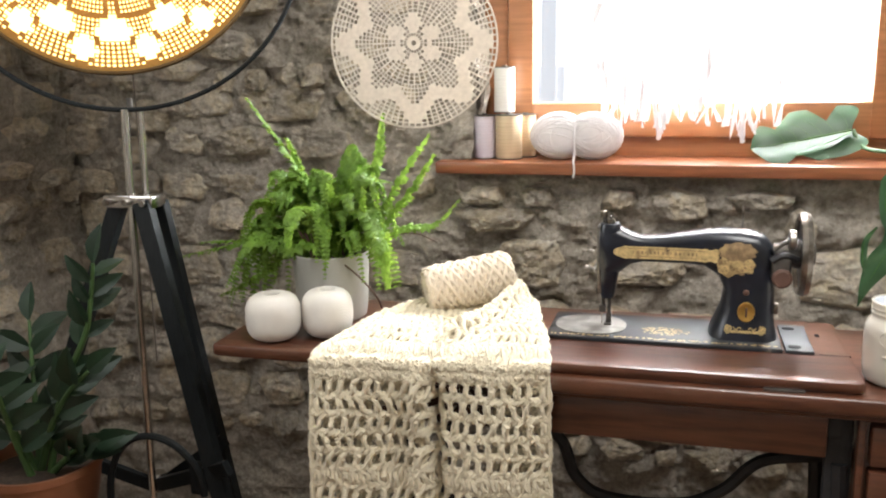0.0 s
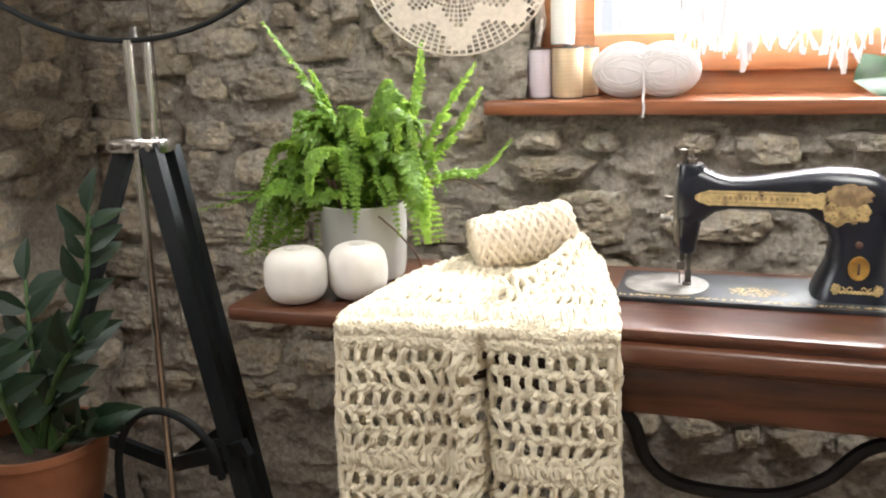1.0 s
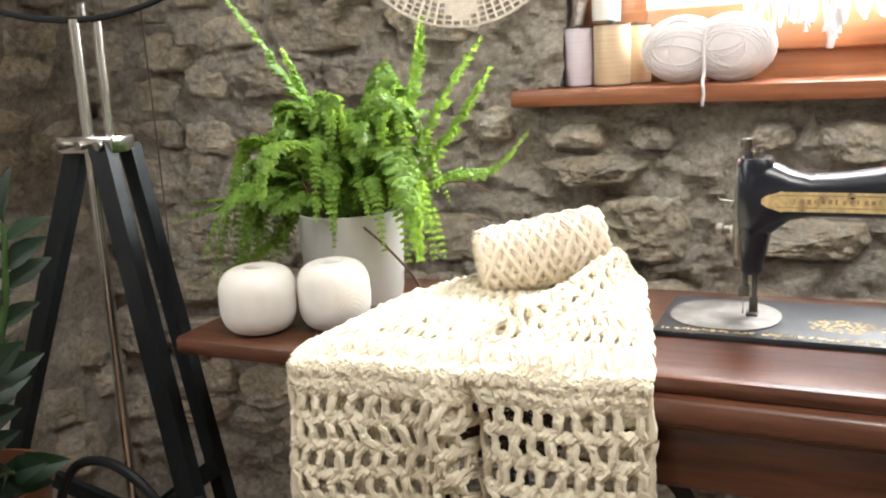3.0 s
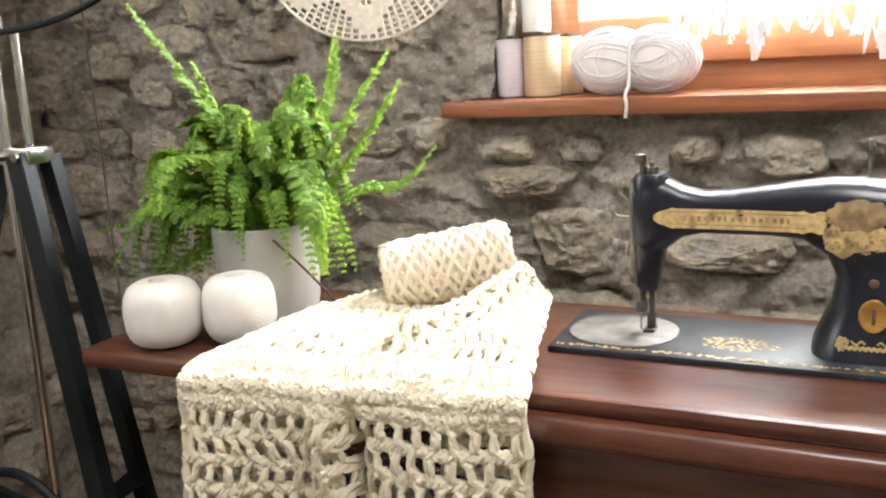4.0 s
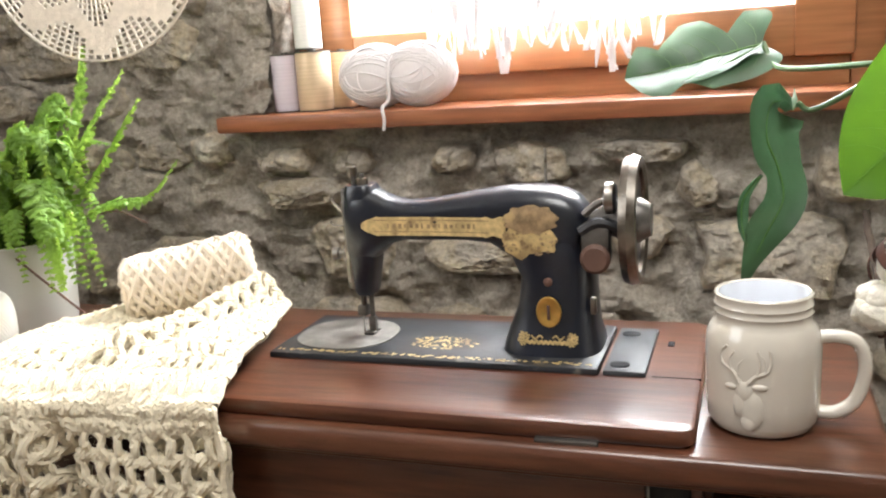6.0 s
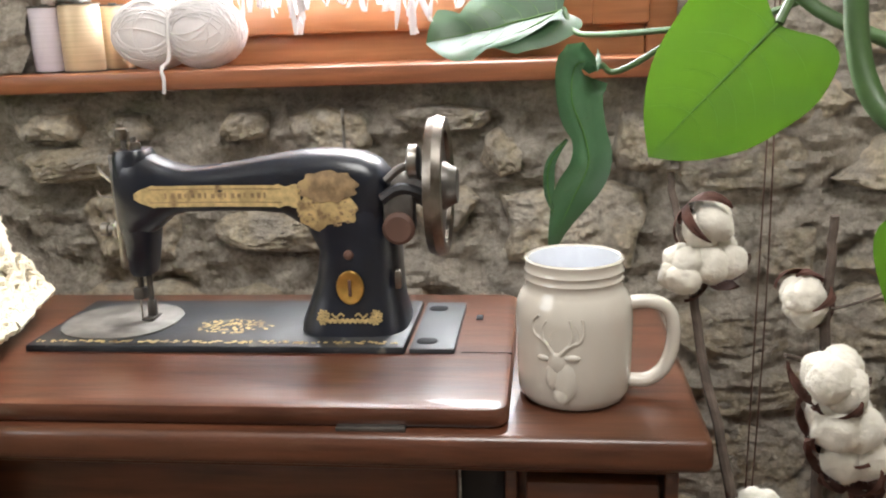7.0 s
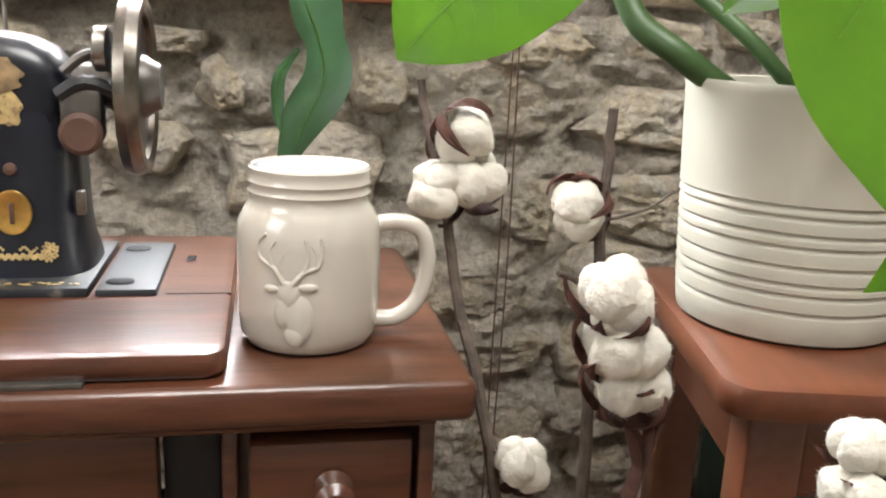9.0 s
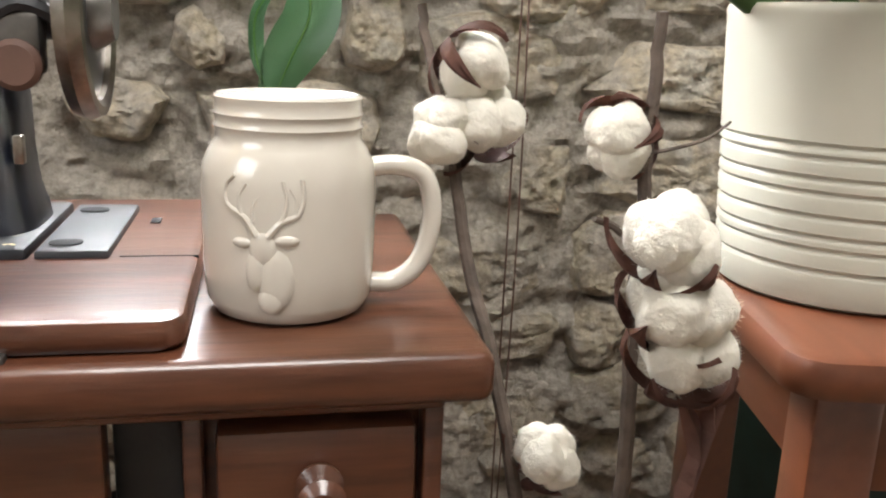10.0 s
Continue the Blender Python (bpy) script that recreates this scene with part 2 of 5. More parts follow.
def ring(c, u, v, n=20, e=2.0):
    """A superellipse of n points round c with half axes u and v."""
    c, u, v = Vector(c), Vector(u), Vector(v)
    out = []
    for i in range(n):
        a = 2 * math.pi * i / n
        ca, sa = math.cos(a), math.sin(a)
        out.append(c + u * math.copysign(abs(ca) ** (2 / e), ca) + v * math.copysign(abs(sa) ** (2 / e), sa))
    return out


def lathe(profile, n=40, c=(0, 0, 0), bm=None, caps=False):
    return loft([[Vector((c[0] + r * math.cos(2 * math.pi * i / n), c[1] + r * math.sin(2 * math.pi * i / n), c[2] + z)) for i in range(n)] for r, z in profile], caps=caps, bm=bm)


def tube(points, radius, n=6, bm=None, caps=True):
    """A tube along points; radius is a number or a function of 0..1."""
    pts = [Vector(p) for p in points]
    rings, up = [], Vector((0, 0, 1))
    prev = None
    for i, p in enumerate(pts):
        d = (pts[min(i + 1, len(pts) - 1)] - pts[max(i - 1, 0)]).normalized()
        if prev is None:
            side = d.cross(up if abs(d.z) < 0.95 else Vector((1, 0, 0))).normalized()
        else:
            side = (prev - d * prev.dot(d)).normalized()
        prev = side
        r = radius(i / max(1, len(pts) - 1)) if callable(radius) else radius
        rings.append(ring(p, side * r, d.cross(side) * r, n))
    return loft(rings, bm=bm, caps=caps)


def spline(ctrl, n=24):
    """Points on a smooth curve through the control points."""
    c = [Vector(p) for p in ctrl]
    c = [c[0] * 2 - c[1]] + c + [c[-1] * 2 - c[-2]]
    out = []
    spans = len(c) - 3
    for k in range(n + 1):
        s = k / n * spans
        i = min(int(s), spans - 1)
        t = s - i
        a, b, d, e = c[i], c[i + 1], c[i + 2], c[i + 3]
        out.append(0.5 * (2 * b + (d - a) * t + (2 * a - 5 * b + 4 * d - e) * t * t + (3 * b - a - 3 * d + e) * t ** 3))
    return out

# ---- structure ----
RX, WY, SY, TOP = 2.1, 1.95, -2.2, 2.45
WX0, WX1, WZ0, WZ1 = -0.365, 0.575, 1.03, 2.0


def rough_sheet(w, h, step, depth, seed, ox=0.0, oz=0.0):
    """A rough mortar face: a sheet w by h in x and z, uneven towards -y."""
    nx, nz = max(2, int(w / step)), max(2, int(h / step))
    verts, faces = [], []
    for j in range(nz + 1):
        for i in range(nx + 1):
            x, z = w * i / nx, h * j / nz
            d = noise.fractal(Vector(((x + ox) * 7 + seed, seed, (z + oz) * 9)), 1.0, 2.0, 4) * depth
            d += depth * 0.55 * (noise.ridged_multi_fractal(Vector(((x + ox) * 13 + seed, 3.0, (z + oz) * 19)), 0.8, 2.1, 5, 1.0, 2.0) - 1.0)
            verts.append((x, -d, z))
    for j in range(nz):
        for i in range(nx):
            a = j * (nx + 1) + i
            faces.append((a, a + 1, a + nx + 2, a + nx + 1))
    return verts, faces


def sheet_bm(w, h, step, depth, seed, m, ox=0.0, oz=0.0):
    verts, faces = rough_sheet(w, h, step, depth, seed, ox, oz)
    me = bpy.data.meshes.new("sheet")
    me.from_pydata(verts, [], faces)
    b = bmesh.new()
    b.from_mesh(me)
    bpy.data.meshes.remove(me)
    b.transform(m)
    return b


floor = tagged(link("floor", box(LX - 0.4, SY - 0.4, -0.15, RX + 0.4, 2.4, 0.0), FLOORWOOD), "brown wooden floor", "floor", kind="structure")
# ceiling pieces round an added, unseen opening that lets the overhead lamp in
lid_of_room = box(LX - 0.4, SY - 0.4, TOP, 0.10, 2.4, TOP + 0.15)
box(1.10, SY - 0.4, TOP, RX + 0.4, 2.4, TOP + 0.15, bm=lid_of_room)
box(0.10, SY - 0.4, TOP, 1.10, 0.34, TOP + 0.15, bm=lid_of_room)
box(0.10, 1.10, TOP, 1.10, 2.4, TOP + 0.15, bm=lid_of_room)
ceiling = tagged(link("ceiling", lid_of_room, PLASTER), "plain plastered ceiling with an unseen opening added for fill light", "ceiling", kind="structure")

# north wall: solid core round the window opening, with a rough mortar face
core = box(LX - 0.4, WY + 0.02, 0, WX0, 2.36, TOP)
box(WX1, WY + 0.02, 0, RX + 0.4, 2.36, TOP, bm=core)
box(WX0, WY + 0.02, 0, WX1, 2.36, WZ0, bm=core)
box(WX0, WY + 0.02, WZ1, WX1, 2.36, TOP, bm=core)
for x0, x1, z0, z1 in ((LX, WX0, 0, TOP), (WX1, RX, 0, TOP), (WX0, WX1, 0, WZ0), (WX0, WX1, WZ1, TOP)):
    join(core, sheet_bm(x1 - x0, z1 - z0, 0.0075, 0.028, 3.0, pose(x0, WY, z0), x0, z0))
join(core, sheet_bm(0.12, WZ1 - WZ0, 0.015, 0.02, 4.0, pose(WX0 + 0.004, WY, WZ0, 0, 0, 90)))
join(core, sheet_bm(0.12, WZ1 - WZ0, 0.015, 0.02, 6.0, pose(WX1 - 0.004, WY + 0.12, WZ0, 0, 0, -90)))
wall_north = tagged(link("wall_north", core, MORTAR), "rough grey-beige rubble stone wall with smeared mortar", "stone wall", kind="structure")
# the gap from y -0.2 to 1.1 is made up, out of view, for the west lamp
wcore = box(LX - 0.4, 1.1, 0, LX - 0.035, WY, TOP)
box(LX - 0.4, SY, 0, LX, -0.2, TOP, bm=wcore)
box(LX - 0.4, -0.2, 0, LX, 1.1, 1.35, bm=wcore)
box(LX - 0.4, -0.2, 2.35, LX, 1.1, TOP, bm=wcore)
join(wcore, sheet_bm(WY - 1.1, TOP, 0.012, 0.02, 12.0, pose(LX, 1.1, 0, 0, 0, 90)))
wall_west = tagged(link("wall_west", wcore, MORTAR), "rough rubble stone wall with an unseen opening added for fill light", "stone wall", kind="structure")
wall_east = tagged(link("wall_east", box(RX, SY, 0, RX + 0.3, WY + 0.02, TOP), PLASTER), "plain plastered wall", "wall", kind="structure")
south = box(LX - 0.4, SY - 0.3, 0, RX + 0.4, SY, TOP)
wall_south = tagged(link("wall_south", south, PLASTER), "plain plastered back wall", "wall", kind="structure")

# ---- north window ----
window_1 = tagged(thing("window_1", "orange-brown varnished wooden window with a wide sill", "window"), kind="structure")
FY = 2.05


def bar(name, x0, z0, x1, z1, y0, y1, parent, m=WINWOOD, b=0.006):
    return part(name, box(x0, y0, z0, x1, y1, z1, b), m, parent)


bar("frame_post", -0.362, 1.044, -0.303, 1.98, FY + 0.0, FY + 0.09, window_1)
bar("frame_post", 0.522, 1.044, 0.573, 1.98, FY + 0.0, FY + 0.09, window_1)
bar("frame_rail", -0.303, 1.044, 0.522, 1.096, FY + 0.0, FY + 0.09, window_1)
bar("frame_rail", -0.303, 1.93, 0.522, 1.98, FY + 0.0, FY + 0.09, window_1)
sash = part("sash", box(-0.306, FY - 0.02, 1.090, -0.247, FY + 0.05, 1.926, 0.008), WINWOOD, window_1)
bar("sash_stile", 0.444, 1.090, 0.526, 1.926, FY - 0.02, FY + 0.05, sash)
bar("sash_rail", -0.250, 1.091, 0.447, 1.166, FY - 0.018, FY + 0.05, sash)
bar("sash_rail", -0.247, 1.86, 0.444, 1.926, FY - 0.018, FY + 0.05, sash)
pane = part("pane", box(-0.250, FY + 0.022, 1.163, 0.447, FY + 0.028, 1.863), GLASS, sash)
pane.visible_shadow = False
part("window_sill", box(-0.437, 1.885, 1.023, 0.556, 2.06, 1.049, 0.004), SILLWOOD, window_1, "dark reddish wooden sill board")

# ---- bright distance outside ----
backdrop = tagged(link("backdrop", box(-6, 7.0, -1, 6, 7.05, 6), OUTSIDE), "overexposed white daylight haze outside the window", "backdrop", kind="structure")
ground = tagged(link("ground", box(-40, 2.6, -0.6, 40, 60, -0.5), mat("pale_ground", (0.3, 0.3, 0.27), 0.9)), "pale ground outside the window", "ground", kind="structure")
# the house emits light itself, imitating bright haze over its wall
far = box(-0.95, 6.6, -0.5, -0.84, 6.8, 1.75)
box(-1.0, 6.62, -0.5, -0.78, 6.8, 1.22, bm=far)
tagged(link("distant_house", far, glow_material("haze_glow_wall", (0.86, 0.87, 0.90), 0.80)), "pale house wall with daylight haze put in as glow", "house")

# ---- sewing table ----
TZ = 0.80          # top of the raised lid and the machine's bed
LZ = 0.781         # lower top
sewing_table = thing("sewing_table", "antique dark mahogany treadle sewing table with iron legs", "table")
TX0, TX1, TF, TB = -0.45, 0.502, 1.345, 1.70
part("lower_top", box(TX0, TF, LZ - 0.029, TX1, TB, LZ, 0.008, 3), TABLEWOOD, sewing_table)
part("edge_moulding", box(TX0 + 0.014, TF + 0.020, LZ - 0.040, TX1 - 0.022, TB - 0.012, LZ - 0.0295, 0.004, 3), TABLEWOOD, sewing_table)


def lid_plate(x0, y0, x1, y1, z0, z1, r, bevel):
    b = bmesh.new()
    pts = []
    for cx, cy, a0 in ((x1 - r, y1 - r, 0), (x0 + r, y1 - r, 90), (x0 + r, y0 + r, 180), (x1 - r, y0 + r, 270)):
        for k in range(6):
            a = radians(a0 + 90 * k / 5)
            pts.append((cx + r * math.cos(a), cy + r * math.sin(a)))
    cx, cy = (x0 + x1) / 2, (y0 + y1) / 2
    rings = []
    for inset, z in ((0.002, z0), (0, z0 + bevel * 0.6), (0, z1 - bevel), (bevel * 0.3, z1 - bevel * 0.3), (bevel, z1)):
        rings.append([Vector((px - math.copysign(min(inset, abs(px - cx)), px - cx), py - math.copysign(min(inset, abs(py - cy)), py - cy), z)) for px, py in pts])
    return loft(rings, bm=b)


lid = part("machine_lid", lid_plate(TX0 + 0.005, 1.360, 0.344, 1.672, LZ + 0.001, TZ - 0.001, 0.014, 0.005), TABLEWOOD, sewing_table, "raised machine lid, worn on its top")
part("seam", box(0.296, 1.4838, TZ - 0.0025, 0.343, 1.4848, TZ - 0.0006), BLACKCLOTH, lid)
part("seam", box(-0.1995, 1.365, TZ - 0.0025, -0.1985, 1.47, TZ - 0.0006), BLACKCLOTH, lid)
part("keyhole", box(0.303, 1.578, TZ - 0.003, 0.310, 1.594, TZ - 0.0002, 0.0005), BLACKCLOTH, lid)
part("hinge", box(0.205, 1.353, LZ - 0.001, 0.262, 1.361, LZ + 0.0035, 0.001), DULLSTEEL, sewing_table)
part("side_leaf", lid_plate(-0.685, 1.335, TX0 + 0.003, 1.665, TZ - 0.024, TZ - 0.004, 0.012, 0.005), TABLEWOOD, sewing_table, "fold-out leaf at the table's end")
part("apron", box(TX0 + 0.03, 1.375, 0.675, 0.300, 1.393, LZ - 0.038, 0.003), TABLEWOOD, sewing_table)
# black sheet added to make the shaded gap between apron and drawers dark
part("dark_gap_panel", box(0.301, 1.395, 0.10, 0.339, 1.41, LZ - 0.039, 0.003), IRON, sewing_table, "black panel standing in for the dark gap beside the drawers")
part("back_apron", box(TX0 + 0.03, 1.655, 0.675, 0.47, 1.673, LZ - 0.038, 0.003), TABLEWOOD, sewing_table)
dcase = part("drawer_case", box(0.344, 1.385, 0.40, 0.478, 1.67, LZ - 0.038, 0.002), TABLEWOOD, sewing_table)
part("case_side", box(0.340, 1.368, 0.40, 0.350, 1.386, LZ - 0.038, 0.002), TABLEWOOD, dcase)
part("case_side", box(0.468, 1.366, 0.40, 0.479, 1.386, LZ - 0.038, 0.002), TABLEWOOD, dcase)
for z0, z1 in ((0.672, 0.734), (0.585, 0.664), (0.42, 0.575)):
    dr = part("drawer", box(0.357, 1.364, z0, 0.464, 1.40, z1, 0.004), TABLEWOOD, sewing_table)
    b = lathe([(0.0, 0), (0.012, 0), (0.013, 0.004), (0.007, 0.009), (0.010, 0.016), (0.013, 0.021), (0.008, 0.027), (0.0, 0.028)], 20)
    b.transform(pose(0.411, 1.364, (z0 + z1) / 2, 90, 0, 0))
    part("knob", b, TABLEWOOD, dr, "turned wooden knob")
for x in (-0.36, 0.322):
    pts = spline([(x, 1.40, 0.66), (x + 0.01, 1.41, 0.45), (x, 1.40, 0.2), (x, 1.37, 0.02)], 14)
    part("iron_leg", tube(pts, 0.014, 8), IRON, sewing_table)
    pts = spline([(x, 1.64, 0.66), (x + 0.01, 1.63, 0.45), (x, 1.64, 0.2), (x, 1.67, 0.02)], 14)
    part("iron_leg", tube(pts, 0.014, 8), IRON, sewing_table)
    for zz in (0.16, 0.35, 0.655):
        part("iron_crossbar", tube([(x, 1.40, zz), (x, 1.64, zz)], 0.010, 8), IRON, sewing_table)
part("iron_brace", tube(spline([(-0.36, 1.52, 0.64), (-0.20, 1.52, 0.645), (-0.115, 1.52, 0.605), (-0.085, 1.52, 0.535), (-0.03, 1.52, 0.500), (0.09, 1.52, 0.500), (0.165, 1.52, 0.535), (0.225, 1.52, 0.595), (0.322, 1.52, 0.615)], 56), 0.011, 8), IRON, sewing_table)
part("iron_brace", tube(spline([(-0.36, 1.54, 0.18), (-0.15, 1.54, 0.28), (-0.02, 1.54, 0.40), (0.12, 1.54, 0.28), (0.322, 1.54, 0.18)], 40), 0.011, 8), IRON, sewing_table)
part("treadle", box(-0.17, 1.42, 0.09, 0.13, 1.62, 0.105, 0.004), IRON, sewing_table)
part("treadle_rod", tube([(-0.36, 1.52, 0.1), (0.322, 1.52, 0.1)], 0.008, 8), IRON, sewing_table)

# ---- sewing machine ----
FACESTEEL = mat("face_nickel", (0.30, 0.28, 0.25), 0.38, 0.9, var=0.35, scale=60, second=(0.10, 0.09, 0.08), sscale=45)
PLATE = mat("dull_plate", (0.20, 0.19, 0.175), 0.5, 0.6, var=0.25, scale=50, second=(0.11, 0.10, 0.09), sscale=20)
BEDBLACK = mat("worn_bed_enamel", (0.014, 0.016, 0.02), 0.42, var=0.5, scale=30, bump=0.05, second=(0.20, 0.185, 0.15), sscale=30, smin=0.64, smax=0.74)
sewing_machine = thing("sewing_machine", "antique black enamel sewing machine with worn gold decals and steel handwheel", "sewing machine")
SM = sewing_machine
MY = 1.557
part("bed", box(-0.134, 1.479, TZ - 0.004, 0.243, 1.625, TZ + 0.006, 0.003), BEDBLACK, SM, "worn black bed plate with gold scrolls")
plate = lid_plate(-0.125, 1.494, -0.005, 1.606, TZ + 0.0062, TZ + 0.0078, 0.05, 0.0006)
part("slide_plate", plate, PLATE, SM, "worn steel slide plate")
ap = part("arm_cover_plate", box(0.247, 1.481, TZ - 0.004, 0.290, 1.624, TZ + 0.004, 0.002), mat("dark_grey_plate", (0.03, 0.033, 0.038), 0.45, 0.1, var=0.2), SM, "dark plate with two slots")
for y in (1.500, 1.600):
    part("slot", lid_plate(0.252, y - 0.008, 0.272, y + 0.008, TZ + 0.0042, TZ + 0.0050, 0.007, 0.0003), BLACKCLOTH, ap)


def sec_x(x, z0, z1, hd, e=3.0, n=24):
    return ring((x, MY, (z0 + z1) / 2), (0, hd, 0), (0, 0, (z1 - z0) / 2), n, e)


arm = loft([sec_x(*s) for s in (
    (-0.054, 0.900, 0.978, 0.016), (-0.051, 0.893, 0.985, 0.021), (-0.038, 0.890, 0.987, 0.026), (-0.022, 0.900, 0.983, 0.027),
    (0.000, 0.918, 0.972, 0.026), (0.020, 0.923, 0.967, 0.026), (0.050, 0.923, 0.969, 0.027), (0.090, 0.923, 0.975, 0.029),
    (0.120, 0.920, 0.980, 0.031), (0.145, 0.904, 0.983, 0.034), (0.175, 0.890, 0.983, 0.036), (0.200, 0.890, 0.979, 0.036),
    (0.214, 0.895, 0.972, 0.034), (0.224, 0.905, 0.960, 0.028), (0.228, 0.915, 0.948, 0.020))])
part("arm", arm, BLACK, SM)
head = loft([ring((cx, MY, z), (hx, 0, 0), (0, hd, 0), 24, 3.2) for cx, z, hx, hd in (
    (-0.038, 0.857, 0.010, 0.016), (-0.038, 0.862, 0.012, 0.019), (-0.036, 0.90, 0.0165, 0.022), (-0.035, 0.95, 0.0190, 0.024), (-0.035, 0.978, 0.0190, 0.023), (-0.036, 0.986, 0.016, 0.019))])
part("head", head, BLACK, SM)
pillar = loft([ring((cx, MY, z), (hx, 0, 0), (0, hd, 0), 28, 3.4) for cx, z, hx, hd in (
    (0.185, TZ + 0.006, 0.054, 0.052), (0.185, TZ + 0.014, 0.053, 0.050), (0.186, TZ + 0.030, 0.048, 0.044), (0.190, TZ + 0.055, 0.042, 0.039),
    (0.192, TZ + 0.085, 0.0400, 0.036), (0.187, TZ + 0.105, 0.044, 0.036), (0.184, TZ + 0.125, 0.045, 0.036), (0.184, TZ + 0.145, 0.04, 0.034))])
part("pillar", pillar, BLACK, SM)
part("face_plate", box(-0.0570, MY - 0.0170, 0.864, -0.0450, MY + 0.0170, 0.984, 0.0045), FACESTEEL, SM, "worn nickel face plate")
part("needle_bar", tube([(-0.045, MY, 0.835), (-0.045, MY, 1.004)], 0.0033, 10), DULLSTEEL, SM)
part("presser_bar", tube([(-0.035, MY, 0.822), (-0.035, MY, 0.998)], 0.0030, 10), DULLSTEEL, SM)
b = lathe([(0, 0), (0.006, 0), (0.0068, 0.003), (0.006, 0.010), (0.0, 0.011)], 14)
b.transform(pose(-0.047, MY, 0.996))
part("bar_cap", b, STEEL, SM)
b = lathe([(0, 0), (0.007, 0), (0.0075, 0.004), (0.0065, 0.008), (0.0, 0.008)], 14)
b.transform(pose(-0.035, MY, 0.985))
part("pressure_screw", b, STEEL, SM)
part("needle_clamp", box(-0.052, MY - 0.006, 0.829, -0.040, MY + 0.006, 0.842, 0.002), DULLSTEEL, SM)
part("needle", tube([(-0.047, MY, 0.830), (-0.047, MY, 0.808)], 0.0011, 6), STEEL, SM)
foot = box(-0.043, MY - 0.012, TZ + 0.0085, -0.030, MY + 0.010, TZ + 0.0110, 0.001)
box(-0.040, MY - 0.003, TZ + 0.010, -0.031, MY + 0.004, 0.828, 0.001, bm=foot)
part("presser_foot", foot, DULLSTEEL, SM)
tension = lathe([(0, 0), (0.011, 0), (0.012, 0.002), (0.011, 0.004), (0.005, 0.005), (0.005, 0.012), (0.007, 0.013), (0.007, 0.020), (0.0, 0.021)], 20)
tension.transform(pose(-0.0565, MY - 0.004, 0.905, 0, -90, 0))
part("tension_knob", tension, STEEL, SM)
part("thread_guide", tube(spline([(-0.056, MY - 0.008, 0.938), (-0.071, MY - 0.010, 0.940), (-0.074, MY - 0.010, 0.945)], 8), 0.0012, 6), STEEL, SM)
part("take_up_lever", tube(spline([(-0.056, MY - 0.012, 0.955), (-0.065, MY - 0.015, 0.965), (-0.068, MY - 0.015, 0.972)], 8), 0.002, 6), STEEL, SM)
part("spool_pin", tube([(0.178, MY + 0.01, 0.978), (0.178, MY + 0.01, 1.020)], 0.0016, 8), STEEL, SM)
# handwheel, its axis along x
WZC = 0.944
hw = lathe([(0.056, -0.006), (0.060, -0.009), (0.066, -0.008), (0.069, 0.0), (0.066, 0.008), (0.060, 0.009), (0.056, 0.006), (0.056, -0.006)], 48)
hw.transform(pose(0.272, MY, WZC, 0, 90, 0))
wheel = part("handwheel", hw, mat("aged_steel", (0.27, 0.245, 0.215), 0.32, 1.0, var=0.3, scale=40, second=(0.12, 0.10, 0.08), sscale=30), SM, "polished steel handwheel rim")
web = lathe([(0.0, -0.004), (0.03, -0.004), (0.057, -0.002), (0.057, 0.002), (0.03, 0.004), (0.0, 0.004)], 40)
web.transform(pose(0.272, MY, WZC, 0, 90, 0))
part("wheel_web", web, BLACK, wheel)
hub = lathe([(0.0, -0.045), (0.016, -0.045), (0.018, -0.02), (0.024, -0.012), (0.024, 0.006), (0.019, 0.014), (0.017, 0.018), (0.0, 0.018)], 28)
hub.transform(pose(0.272, MY, WZC, 0, 90, 0))
part("wheel_hub", hub, DULLSTEEL, wheel)
wb = box(0.222, MY - 0.040, 0.905, 0.252, MY - 0.020, 0.945, 0.005)
bw = part("bobbin_winder", wb, DULLSTEEL, SM)
b = lathe([(0, 0), (0.014, 0), (0.0155, 0.003), (0.0155, 0.007), (0.012, 0.010), (0, 0.010)], 24)
b.transform(pose(0.238, MY - 0.040, 0.912, 90, 0, 0))
part("winder_knob", b, RUST, bw)
b = lathe([(0, -0.006), (0.013, -0.006), (0.0165, -0.004), (0.0165, 0.004), (0.013, 0.006), (0, 0.006)], 24)
b.transform(pose(0.252, MY - 0.028, 0.972, 0, 90, 0))
part("winder_wheel", b, STEEL, bw)
part("winder_arm", tube(spline([(0.225, MY - 0.03, 0.955), (0.238, MY - 0.03, 0.966), (0.255, MY - 0.028, 0.972)], 8), 0.004, 8), DULLSTEEL, bw)
part("winder_frame", tube(spline([(0.222, MY - 0.036, 0.938), (0.240, MY - 0.036, 0.948), (0.262, MY - 0.03, 0.94)], 8), 0.006, 8), IRON, bw)
part("thread_cutter", box(0.230, MY - 0.036, 0.850, 0.236, MY - 0.028, 0.868, 0.001), STEEL, SM)
# gold decals, laid just over the enamel
def on_arm(x):
    return MY - (0.0268 if x < 0.06 else 0.0268 + (x - 0.06) * 0.075)


def gold_band(x0, x1, z0, z1, n, rng):
    """A broken ornamental band: bars of uneven height along the arm."""
    b = bmesh.new()
    for i in range(n):
        a, c = x0 + (x1 - x0) * i / n, x0 + (x1 - x0) * (i + (0.55 if i % 3 else 0.3)) / n
        lo, hi = z0 + rng.random() * (z1 - z0) * 0.22, z1 - rng.random() * (z1 - z0) * 0.22
        b.faces.new([b.verts.new(p) for p in ((a, on_arm(a) - 0.0011, lo), (c, on_arm(c) - 0.0011, lo), (c, on_arm(c) - 0.0011, hi), (a, on_arm(a) - 0.0011, hi))])
    return b


